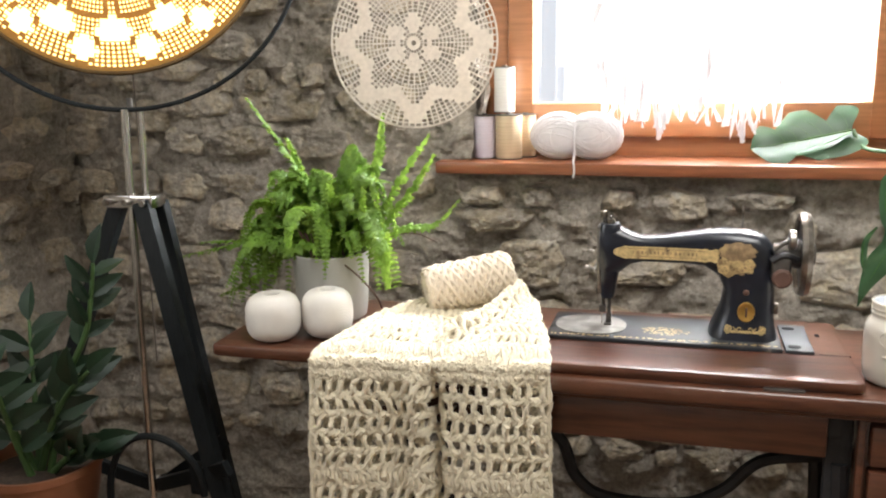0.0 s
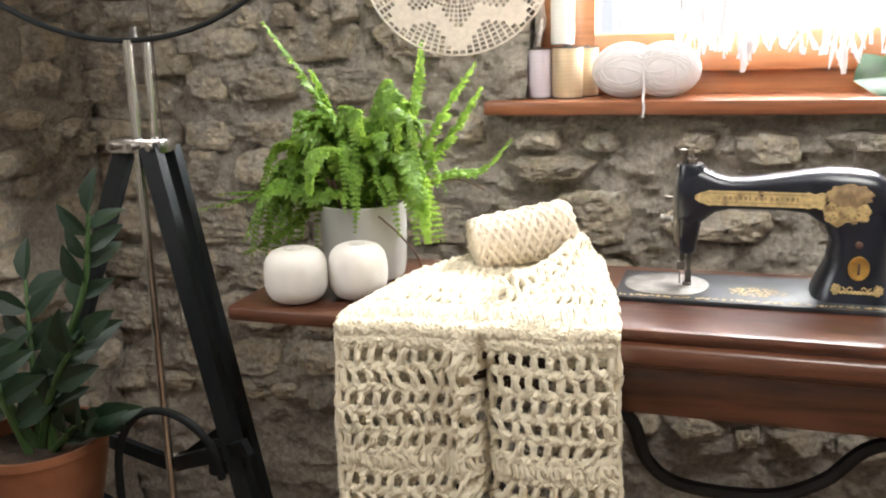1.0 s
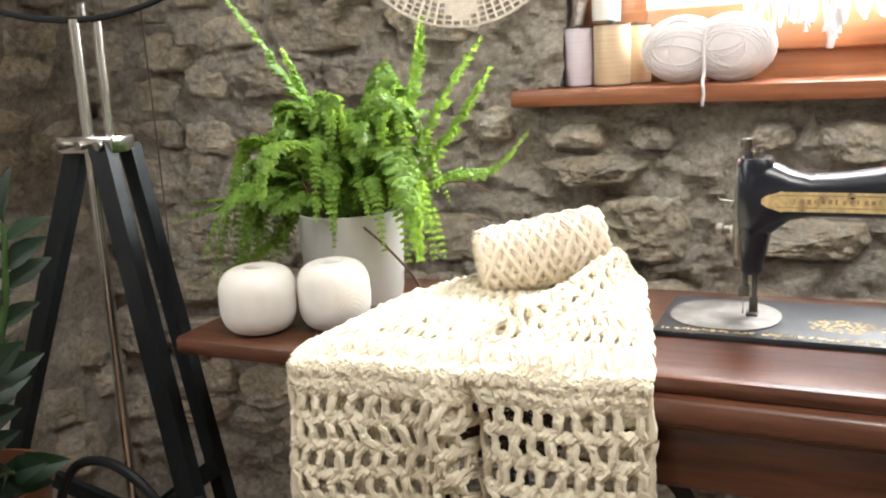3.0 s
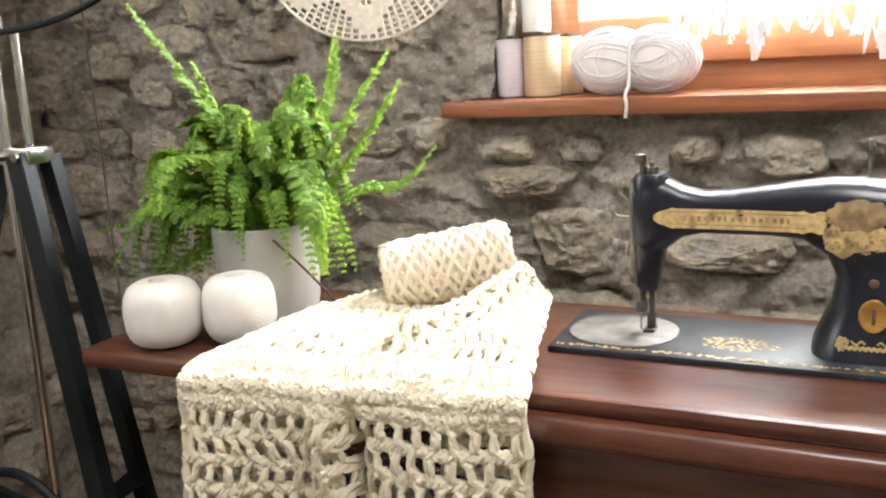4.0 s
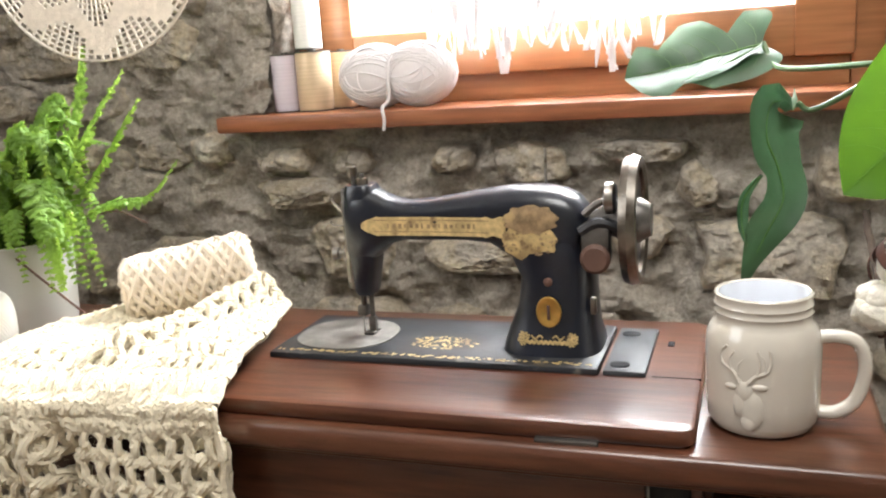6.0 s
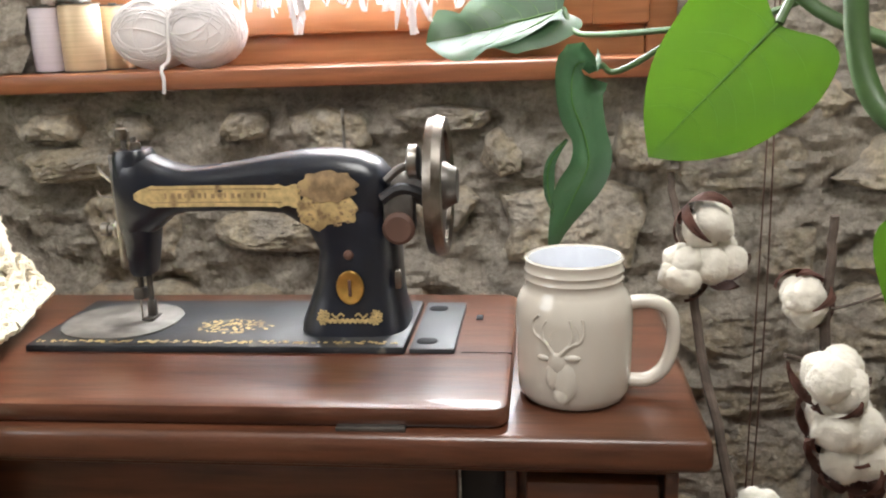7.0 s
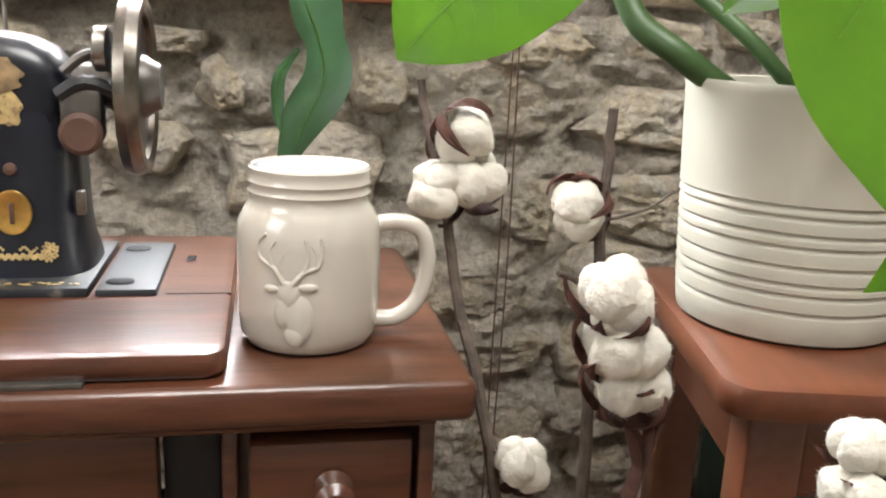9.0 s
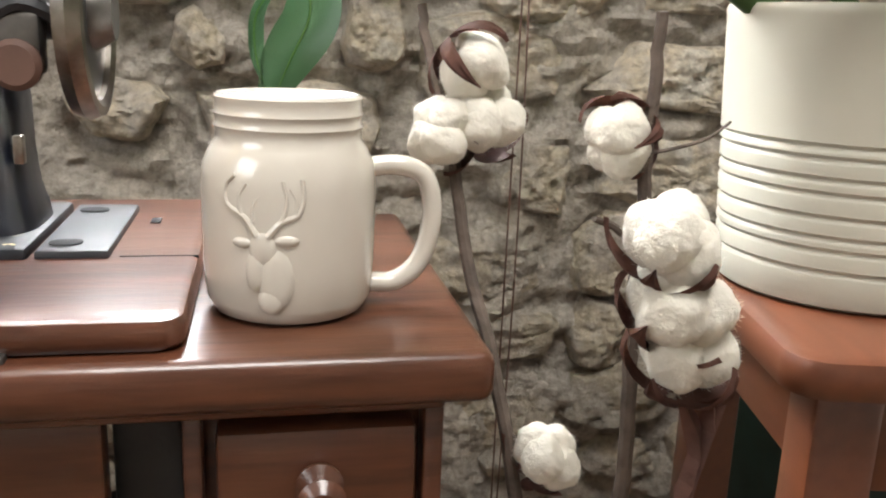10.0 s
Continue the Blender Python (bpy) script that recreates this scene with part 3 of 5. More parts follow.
rng = random.Random(4)
band = gold_band(0.004, 0.112, 0.9395, 0.9455, 16, rng)
for zz in (0.9355, 0.9485):
    for i in range(20):
        a, c = -0.012 + 0.135 * i / 20, -0.012 + 0.135 * (i + 1) / 20
        band.faces.new([band.verts.new(p) for p in ((a, on_arm(a) - 0.0009, zz), (c, on_arm(c) - 0.0009, zz), (c, on_arm(c) - 0.0009, zz + 0.0009), (a, on_arm(a) - 0.0009, zz + 0.0009))])


def band_half(x):
    """Half height of the gold band: a pointed finial, then straight, with a flared end."""
    f = (x + 0.028) / 0.170
    return 0.0105 * min(1.0, 0.25 + 9 * f) * (1 + 0.12 * math.sin(f * 60) * (1 if f < 0.12 or f > 0.85 else 0))


strip = part("gold_band", loft([[Vector((x, on_arm(x) - 0.0006, 0.942 + k * band_half(x))) for k in (-1, -0.5, 0, 0.5, 1)] for x in [-0.028 + 0.170 * k / 60 for k in range(61)]], close=False), GOLD, SM, "worn gold lettering band")
tagged(part("wear_pattern", band, BRONZE, strip), kind="stuff")


def arm_skin(x, z):
    """The arm's front surface at the shoulder."""
    return MY - 0.0362 * max(0.0, 1 - min(1.0, abs(z - 0.9365) / 0.0465) ** 3) ** (1 / 3)


def blot(cx, cz, rx, rz, wob, lift, n=48):
    """A wavy-edged patch lying on the shoulder of the arm."""
    def at(a, r):
        k = r * (1 + wob * math.sin(9 * a) + 0.6 * wob * math.sin(14 * a + 1))
        x, z = cx + math.cos(a) * k * rx, cz + math.sin(a) * k * rz
        return Vector((x, arm_skin(x, z) - lift, z))
    return loft([[at(2 * math.pi * k / n, r) for k in range(n)] for r in (1, 0.8, 0.6, 0.4, 0.2, 0.02)])


part("gold_cartouche", blot(0.168, 0.928, 0.029, 0.022, 0.035, 0.0007), GOLD, SM, "worn gold scroll cartouche")
part("bronze_shading", blot(0.170, 0.951, 0.029, 0.015, 0.06, 0.0012), BRONZE, SM, "faded bronze top of the cartouche")
orn = bmesh.new()
for i in range(60):
    a, r = rng.random() * 6.283, 0.35 + 0.65 * rng.random()
    x, z = 0.168 + math.cos(a) * r * 0.030, 0.933 + math.sin(a) * r * 0.024
    s = 0.0006 + rng.random() * 0.0013
    y = arm_skin(x, z) - 0.0017 - rng.random() * 0.0003
    w = rng.random() * 3
    orn.faces.new([orn.verts.new((x + s * math.cos(w + k * 1.2566) * (1.6 if k % 2 else 0.7), y, z + s * math.sin(w + k * 1.2566))) for k in range(5)][::-1])
tagged(part("wear_pattern", orn, BRONZE, SM), kind="stuff")
medal = lathe([(0.0, 0.0015), (0.011, 0.0015), (0.0125, 0.0022), (0.0145, 0.002), (0.0152, 0.0)], 36)
medal.transform(pose(0.187, MY - 0.0418, 0.853, 90, 0, 0) @ Matrix.Diagonal((0.9, 1.12, 1, 1)))
md = part("medallion", medal, BRASS, SM, "oval brass medallion")
part("medallion_bar", box(0.1855, MY - 0.0452, 0.845, 0.1885, MY - 0.0432, 0.861, 0.0005), RUST, md)
b = lathe([(0, 0.003), (0.004, 0.002), (0.005, 0.0)], 16)
b.transform(pose(0.186, MY - 0.0362, 0.884, 90, 0, 0))
part("screw", b, RUST, SM)
orn = bmesh.new()


def scroll_dot(x, z, s):
    y = MY - 0.0478 + (z - 0.8245) * 0.25
    orn.faces.new([orn.verts.new((x + s * math.cos(k * 0.8976), y - rng.random() * 0.0003, z + s * math.sin(k * 0.8976))) for k in range(7)][::-1])


for i in range(46):
    u = i / 22.5 - 1
    scroll_dot(0.186 + u * 0.023, 0.8215 + 0.0012 * math.sin(i * 1.3), 0.0017)
for sg in (-1, 1):
    for i in range(30):
        a, r = i * 2.4, 0.0062 * math.sqrt(i / 30)
        scroll_dot(0.186 + sg * 0.026 + r * math.cos(a), 0.8250 + 1.15 * r * math.sin(a), 0.0013)
    for i in range(8):
        scroll_dot(0.186 + sg * (0.006 + 0.0016 * i), 0.8265 + 0.0018 * math.sin(i), 0.0012)
tagged(part("gold_ornament", orn, GOLD, SM), kind="stuff")
orn = bmesh.new()
for i in range(300):
    if i < 130:
        a, r = rng.random() * 6.283, rng.random() ** 0.6
        x, y = 0.060 + math.cos(a) * r * 0.040, 1.535 + math.sin(a) * r * 0.022
    else:
        x, y = -0.125 + rng.random() * 0.36, 1.486 + rng.random() * 0.006
    s = 0.0009 + rng.random() * 0.0019
    w = rng.random() * 3
    orn.faces.new([orn.verts.new((x + s * math.cos(w + k * 1.2566), y + s * math.sin(w + k * 1.2566), TZ + 0.0066)) for k in range(5)])
tagged(part("gold_ornament", orn, GOLD, SM), kind="stuff")

# ---- mug ----
mug = thing("mug", "glossy cream ceramic jar-shaped mug with a raised stag head", "mug", (0.398, 1.437, LZ), 0)
prof = [(0.0, 0.0), (0.038, 0.0), (0.043, 0.003), (0.046, 0.010), (0.0475, 0.030), (0.0478, 0.075), (0.0465, 0.088), (0.042, 0.097), (0.0395, 0.101), (0.0395, 0.106), (0.0405, 0.108), (0.0395, 0.110), (0.0395, 0.113), (0.0405, 0.115), (0.0395, 0.117), (0.0395, 0.121), (0.0400, 0.124), (0.0385, 0.1255), (0.0368, 0.124)]
prof = [(r * 1.035, z * 0.985) for r, z in prof]
part("body", lathe(prof, 56), CERAMIC, mug)
part("inside", lathe([(0.0381, 0.1221), (0.0375, 0.10), (0.044, 0.083), (0.044, 0.02), (0.0, 0.008)], 56), CERAMIC_IN, mug, "white glazed inside")
hp = spline([(0.040, -0.002, 0.082), (0.062, -0.002, 0.084), (0.0785, -0.002, 0.077), (0.0835, -0.002, 0.054), (0.077, -0.002, 0.027), (0.062, -0.002, 0.014), (0.043, -0.002, 0.014)], 30)
part("handle", loft([ring(p, (0, 0.0076, 0), ((hp[min(i + 1, 30)] - hp[max(i - 1, 0)]).normalized().cross(Vector((0, 1, 0)))) * 0.0058, 14, 2.4) for i, p in enumerate(hp)]), CERAMIC, mug)


def on_mug(u, z, out=0.0):
    """A point on the mug's flank: u metres round from the front."""
    a = -math.pi / 2 - 0.32 + u / 0.0493
    return Vector(((0.0493 + out) * math.cos(a), (0.0493 + out) * math.sin(a), z))


relief = bmesh.new()
for pts, r in (([(-0.003, 0.052), (-0.010, 0.062), (-0.021, 0.068), (-0.022, 0.078), (-0.016, 0.084)], 0.0022), ([(0.003, 0.052), (0.010, 0.060), (0.019, 0.064), (0.022, 0.073), (0.021, 0.083)], 0.0022),
               ([(-0.012, 0.063), (-0.013, 0.073), (-0.009, 0.080)], 0.0017), ([(0.011, 0.061), (0.013, 0.071), (0.011, 0.082)], 0.0017), ([(-0.005, 0.060), (-0.005, 0.068), (-0.001, 0.074)], 0.0015), ([(0.018, 0.064), (0.018, 0.072), (0.015, 0.078)], 0.0015)):
    tube([on_mug(p.x, p.z, -0.0005) for p in spline([(u, 0, z) for u, z in pts], 12)], lambda s, r=r: r * (1 - 0.5 * s), 8, bm=relief)
for cu, cz, hu, hz in ((0.0, 0.045, 0.008, 0.010), (-0.004, 0.033, 0.006, 0.012), (-0.012, 0.048, 0.006, 0.003), (0.013, 0.050, 0.007, 0.0032), (0.007, 0.029, 0.010, 0.017), (0.004, 0.017, 0.007, 0.008)):
    loft([[on_mug(cu + hu * s * math.cos(a), cz + hz * s * math.sin(a), 0.0020 * math.sqrt(max(0, 1 - s * s)) - 0.0003) for a in [2 * math.pi * k / 14 for k in range(14)]] for s in (1, 0.85, 0.6, 0.3, 0.05)], bm=relief)
part("stag_relief", relief, CERAMIC, mug, "moulded stag head relief")

# ---- cotton branches ----
def cotton_boll(c, r, up, rng, parent, husk=1.0):
    """Four puffed locks of lint in an open dry husk of five pointed bracts."""
    up = Vector(up).normalized()
    side = up.orthogonal().normalized()
    fwd = up.cross(side)
    c = Vector(c)
    boll = None
    for k in range(4):
        a = 2 * math.pi * k / 4 + rng.uniform(-0.3, 0.3)
        o = c + (side * math.cos(a) + fwd * math.sin(a)) * r * 0.46 + up * r * rng.uniform(-0.05, 0.30)
        s = bmesh.new()
        bmesh.ops.create_icosphere(s, subdivisions=4, radius=r * rng.uniform(0.62, 0.74))
        sd = rng.random() * 50
        for v in s.verts:
            q = v.co / r
            k1 = noise.noise(q * 1.7 + Vector((sd, 0, 0)))
            k2 = noise.fractal(q * 4.5 + Vector((sd, 3, 0)), 0.9, 2.0, 3)
            v.co *= 1 + 0.17 * k1 + 0.05 * k2
            v.co += up * v.co.dot(up) * 0.15
            v.co += o
        s.normal_update()
        tufts = [(v.co.copy(), v.normal.copy()) for v in s.verts if rng.random() < 0.5]
        for p, nn in tufts:
            d = (nn + Vector((rng.uniform(-1, 1), rng.uniform(-1, 1), rng.uniform(-1, 1))) * 0.9).normalized()
            e = d.orthogonal().normalized() * r * 0.006
            s.faces.new([s.verts.new(p - e), s.verts.new(p + e), s.verts.new(p + d * r * rng.uniform(0.06, 0.17))])
        me = bpy.data.meshes.new("cotton_lock")
        s.to_mesh(me)
        s.free()
        me.materials.append(COTTON)
        me.shade_smooth()
        lock = new("cotton_boll" if boll is None else "lock", me)
        lock.parent = parent if boll is None else boll
        if boll is None:
            boll = lock
            boll["label"] = "fluffy white cotton boll"
    for k in range(5):
        br = bmesh.new()
        a = 2 * math.pi * (k + 0.5) / 5 + rng.uniform(-0.2, 0.2)
        d = side * math.cos(a) + fwd * math.sin(a)
        t = d.cross(up)
        reach, curl, wide = husk * rng.uniform(0.7, 1.2), rng.uniform(-0.05, 0.35), rng.uniform(-1, 1.4)
        rows = []
        for i in range(9):
            f = i / 8
            w = (0.42 + 0.14 * wide) * math.sin(math.pi * min(1, 0.10 + f * 0.95)) ** 0.8 * (1 - 0.45 * f) + 0.01
            ang = 2.2 * f * reach
            cen = c + d * r * (0.10 + 1.16 * math.sin(ang)) - up * r * (0.95 * math.cos(ang) + 0.05) + d * r * curl * f * f
            cr = 0.10 * r * rng.uniform(-0.6, 0.6)
            rows.append([cen - t * r * w - d * r * 0.05 * f, cen - t * r * w * 0.5 + d * (r * 0.07 + cr * 0.4), cen + d * r * 0.03, cen + t * r * w * 0.5 + d * (r * 0.07 - cr * 0.4), cen + t * r * w - d * r * 0.05 * f])
        loft(rows, close=False, bm=br)
        bmesh.ops.solidify(br, geom=br.faces[:], thickness=r * 0.03)
        part("bract", br, BRACT, boll, "dry brown husk")
    return boll


def cotton_branch(label, stem, bolls, seed, r=0.0043):
    rng = random.Random(seed)
    t = thing("cotton_branch", label, "dried branch", group="dried cotton branches")
    pts = spline(stem, 30)
    pts = [p + Vector((rng.uniform(-1, 1), rng.uniform(-1, 1), 0)) * 0.0008 for p in pts]
    part("stem", tube(pts, lambda s: r * (0.75 + 0.5 * s), 8), TWIG, t, "grey-brown woody stem")
    for c, rad, up, husk in bolls:
        cotton_boll(c, rad, up, rng, t, husk)
        near = min(pts, key=lambda p: (p - Vector(c)).length)
        part("twiglet", tube([near, (near + Vector(c)) / 2 + Vector((0, 0, -0.004)), Vector(c) - Vector(up).normalized() * rad * 0.8], 0.0020, 6), TWIG, t)
    return t


cotton_branch("dried cotton branch with fluffy white bolls beside the table", [(0.489, 1.532, 0.958), (0.492, 1.525, 0.93), (0.503, 1.49, 0.87), (0.512, 1.47, 0.80), (0.530, 1.42, 0.70), (0.56, 1.38, 0.45), (0.58, 1.40, 0.02)],
              [((0.513, 1.487, 0.922), 0.0215, (0.55, -0.15, -0.55), 0.95), ((0.523, 1.490, 0.886), 0.0235, (0.1, -0.55, 0.6), 0.85), ((0.498, 1.484, 0.880), 0.0205, (-0.6, -0.3, 0.1), 0.7), ((0.551, 1.400, 0.690), 0.0190, (0.2, -0.4, 0.9), 0.6)], 3)
second = cotton_branch("dried cotton branch with stacked white bolls beside a stool", [(0.577, 1.350, 0.955), (0.577, 1.352, 0.92), (0.577, 1.352, 0.86), (0.578, 1.352, 0.78), (0.579, 1.350, 0.70), (0.58, 1.38, 0.4), (0.59, 1.42, 0.02)],
              [((0.562, 1.354, 0.892), 0.0180, (-0.75, -0.3, -0.45), 0.9), ((0.569, 1.300, 0.850), 0.0205, (0.15, -0.25, 0.9), 0.8), ((0.577, 1.304, 0.818), 0.0220, (0.25, -0.45, 0.7), 0.8), ((0.586, 1.308, 0.790), 0.0225, (0.05, -0.15, 1), 1.0)], 5)
rng = random.Random(6)
for k in range(3):
    lf = bmesh.new()
    x0 = 0.588 + 0.007 * k
    loft([[Vector((x0 + 0.010 * math.sin(f * 3 + k) - w, 1.312 - 0.010 * f, 0.768 - 0.055 * f)), Vector((x0 + 0.010 * math.sin(f * 3 + k), 1.305 - 0.010 * f, 0.766 - 0.055 * f)), Vector((x0 + 0.010 * math.sin(f * 3 + k) + w, 1.313 - 0.010 * f, 0.769 - 0.055 * f))] for f, w in ((0, 0.002), (0.3, 0.006), (0.6, 0.004), (0.85, 0.005), (1.0, 0.001))], close=False, bm=lf)
    bmesh.ops.solidify(lf, geom=lf.faces[:], thickness=0.0007)
    part("withered_leaf", lf, BRACT, second, "curled dry brown leaf")
part("side_twig", tube(spline([(0.578, 1.352, 0.832), (0.562, 1.350, 0.846), (0.548, 1.345, 0.852)], 8), lambda f: 0.0026 * (1 - 0.3 * f), 7), TWIG, second)
part("side_twig", tube(spline([(0.577, 1.352, 0.885), (0.590, 1.356, 0.886), (0.618, 1.370, 0.890), (0.64, 1.385, 0.898)], 10), lambda f: 0.0012 * (1 - 0.3 * f), 6), TWIG, second)
cotton_branch("dried cotton branch leaning in front of a stool", [(0.673, 1.20, 0.810), (0.678, 1.21, 0.74), (0.69, 1.25, 0.5), (0.66, 1.34, 0.02)],
              [((0.668, 1.20, 0.800), 0.0165, (0, -0.3, 1), 0.6), ((0.662, 1.195, 0.773), 0.0170, (-0.5, -0.5, 0.3), 0.6), ((0.672, 1.19, 0.750), 0.0180, (0.3, -0.6, 0.6), 0.8)], 8)

# ---- stool with the cream plant pot ----
stool = thing("stool", "reddish-brown varnished wooden stool with rounded corners", "stool", (0.70, 1.37, 0), -12)
st = lid_plate(-0.010, -0.008, 0.36, 0.33, 0.736, 0.762, 0.025, 0.008)
part("seat", st, STOOLWOOD, stool)
for x, y in ((0.018, 0.02), (0.30, 0.02), (0.018, 0.27), (0.30, 0.27)):
    part("leg", box(x, y, 0.0, x + 0.045, y + 0.045, 0.737, 0.005), STOOLWOOD, stool)
for args in ((0.063, 0.026, 0.66, 0.30, 0.046, 0.736), (0.063, 0.285, 0.66, 0.30, 0.305, 0.736), (0.026, 0.065, 0.66, 0.046, 0.27, 0.736), (0.31, 0.065, 0.66, 0.33, 0.27, 0.736)):
    part("apron", box(*args, 0.003), STOOLWOOD, stool)
crate = thing("storage_box", "dark green storage box on the floor beside the stool", "box", (1.12, 1.78, 0))
part("body", lid_plate(-0.17, -0.08, 0.35, 0.08, 0.0, 0.66, 0.02, 0.006), mat("dark_green_paint", (0.012, 0.035, 0.028), 0.6, var=0.3), crate)
part("lid", lid_plate(-0.176, -0.086, 0.356, 0.086, 0.661, 0.69, 0.02, 0.006), mat("green_lid", (0.014, 0.04, 0.032), 0.6, var=0.3), crate)
PC = (0.824, 1.518, 0.7625)
plant_pot = thing("plant_pot", "cream ceramic plant pot with horizontal grooves", "plant pot", PC)
pp = [(0.0, 0), (0.088, 0), (0.093, 0.003), (0.0945, 0.009)]
for gz in (0.028, 0.043, 0.052, 0.066, 0.082, 0.092, 0.106, 0.114):
    rr = 0.0945 + gz * 0.06
    pp += [(rr, gz - 0.0042), (rr - 0.0005, gz - 0.0026), (rr - 0.0019, gz - 0.0004), (rr - 0.0015, gz + 0.0008), (rr + 0.0006, gz + 0.0022), (rr + 0.0004, gz + 0.0040)]
pp += [(0.106, 0.198), (0.107, 0.203), (0.1055, 0.206), (0.101, 0.205), (0.099, 0.19), (0.098, 0.178)]
part("body", lathe(pp, 72), POTWHITE, plant_pot)
part("soil", lathe([(0.0985, 0.184), (0.06, 0.190), (0.0, 0.192)], 40), SOIL, plant_pot)


def heart(w, notch=0.10):
    """Half outline of a heart-shaped leaf of length 1 and width w, from base to tip."""
    return [(0.05 * w, 0.0), (0.28 * w, -notch), (0.42 * w, -notch * 0.7), (0.50 * w, 0.08), (0.52 * w, 0.22), (0.49 * w, 0.38), (0.44 * w, 0.55), (0.335 * w, 0.72), (0.19 * w, 0.87), (0.07 * w, 0.955), (0.0, 1.0)]


def leaf_mesh(base, tip, normal, w, fold=0.15, droop=0.12, wave=0.02, seed=0, notches=(), blunt=0.0, spikes=()):
    base, tip = Vector(base), Vector(tip)
    ly = tip - base
    L = ly.length
    ly.normalize()
    lz = Vector(normal)
    lz = (lz - ly * lz.dot(ly)).normalized()
    lx = ly.cross(lz)
    b = bmesh.new()
    half = [(max(0.0, p.x), p.y) for p in spline([(hx * (1 + blunt * hy * hy * hy), hy, 0) for hx, hy in heart(w)], 30)]
    half[-1] = (0.0, 1.0)
    m = 7
    grid = {}
    for sgn in (-1, 1):
        for i, (hx, hy) in enumerate(half):
            cut = 1.0
            for side, k, d in notches:
                if side == sgn and abs(i - 3 * k) < 3:
                    cut = min(cut, d + (1 - d) * abs(i - 3 * k) / 3)
            for side, k, d in spikes:
                if side == sgn and abs(i - k) < 2:
                    cut = d if i == k else 1 + (d - 1) * 0.35
            midy = max(0.0, hy)
            for j in range(m + 1):
                f = j / m
                x, y = sgn * hx * f * cut, midy + (hy - midy) * f ** 1.5
                zz = fold * abs(x) - droop * (y ** 2) + wave * noise.noise(Vector((x * 5 + seed, y * 5, seed))) - 0.25 * fold * (abs(x) / (0.5 * w)) ** 3 * w
                if j == 0:
                    key = (0, i)
                else:
                    key = (sgn * j, i)
                if key not in grid:
                    grid[key] = b.verts.new(base + (lx * x + ly * y + lz * zz) * L)
        for i in range(len(half) - 1):
            for j in range(m):
                ks = [(sgn * j if j else 0, i), (sgn * (j + 1), i), (sgn * (j + 1), i + 1), (sgn * j if j else 0, i + 1)]
                q = [grid[k] for k in ks]
                if len(set(q)) == 4 and (q[2].co - q[3].co).length > 1e-7:
                    b.faces.new(q if sgn > 0 else q[::-1])
                elif len(set(q)) >= 3:
                    b.faces.new([q[0], q[1], q[3]] if sgn > 0 else [q[3], q[1], q[0]])
    def at(x, y, up=0.0):
        return base + (lx * x + ly * y + lz * (fold * abs(x) - droop * y * y + wave * noise.noise(Vector((x * 5 + seed, y * 5, seed))) - 0.25 * fold * (abs(x) / (0.5 * w)) ** 3 * w + up)) * L
    veins = bmesh.new()
    tube([at(0, y / 12, 0.004) for y in range(12)], lambda s: L * 0.010 * (1 - 0.8 * s), 6, bm=veins)
    for sgn in (-1, 1):
        for k in range(6):
            y0 = 0.05 + 0.12 * k
            tube([at(sgn * w * 0.40 * s * (1 - 0.55 * y0), y0 + 0.16 * s * s - (0.10 * s if k == 0 else 0), 0.002) for s in (0, 0.25, 0.5, 0.75, 0.95)], lambda s: L * 0.0022 * (1 - 0.7 * s), 5, bm=veins)
    return b, veins


def add_leaf(parent, base, tip, normal, w, material, stem_from=None, sag=0.0, sr=0.004, **kw):
    b, v = leaf_mesh(base, tip, normal, w, **kw)
    lf = part("leaf", b, material, parent)
    part("vein", v, VEIN, lf)
    if stem_from:
        mid = (Vector(stem_from) + Vector(base)) / 2 + Vector((0, 0, sag))
        part("leaf_stalk", tube(spline([stem_from, mid, base], 16), sr, 8), STEM, parent)
    return lf


climber = thing("climbing_plant", "green split-leaf climbing plant with large heart-shaped leaves", "plant", (0, 0, 0))
add_leaf(climber, (0.569, 1.500, 1.087), (0.466, 1.522, 0.973), (-0.25, -0.95, 0.12), 0.86, LEAFLIT, (0.66, 1.58, 1.25), 0.0, seed=2, droop=0.05, fold=0.07)
add_leaf(climber, (0.526, 1.030, 1.028), (0.584, 0.998, 0.930), (-0.42, -0.9, 0.1), 0.78, LEAFLIT, (0.80, 1.40, 1.10), 0.03, seed=7, droop=0.03, fold=0.05, spikes=((1, 19, 1.5),))
add_leaf(climber, (0.83, 1.42, 1.135), (0.668, 1.398, 1.018), (-0.2, -0.8, 0.5), 0.5, LEAFLIT, (0.86, 1.5, 0.96), 0.02, seed=9, droop=0.03)


def ribbon_leaf(parent, line, widths, curl, material):
    """A long leaf twisting along a line, cupped across."""
    pts = spline(line, 36)
    ws = [w.x for w in spline([(w, 0, 0) for w in widths], 36)]
    rows = []
    for i, (p, w) in enumerate(zip(pts, ws)):
        f = i / 36
        d = (pts[min(36, i + 1)] - pts[max(0, i - 1)]).normalized()
        a = curl(f)
        across = Vector((math.cos(a), math.sin(a), 0))
        across = (across - d * across.dot(d)).normalized()
        out = d.cross(across)
        rows.append([p + across * w * u + out * w * (0.45 * u * u) + out * 0.0012 * math.sin(9 * f + 3 * u) for u in (-1, -0.7, -0.35, 0, 0.35, 0.7, 1)])
    b = loft(rows, close=False)
    lf = part("leaf", b, material, parent)
    part("vein", tube([p + Vector((0, -0.0006, 0)) for p in pts[1:-1]], lambda s: 0.0013 * (1 - 0.6 * s), 6), VEIN, lf)
    return lf


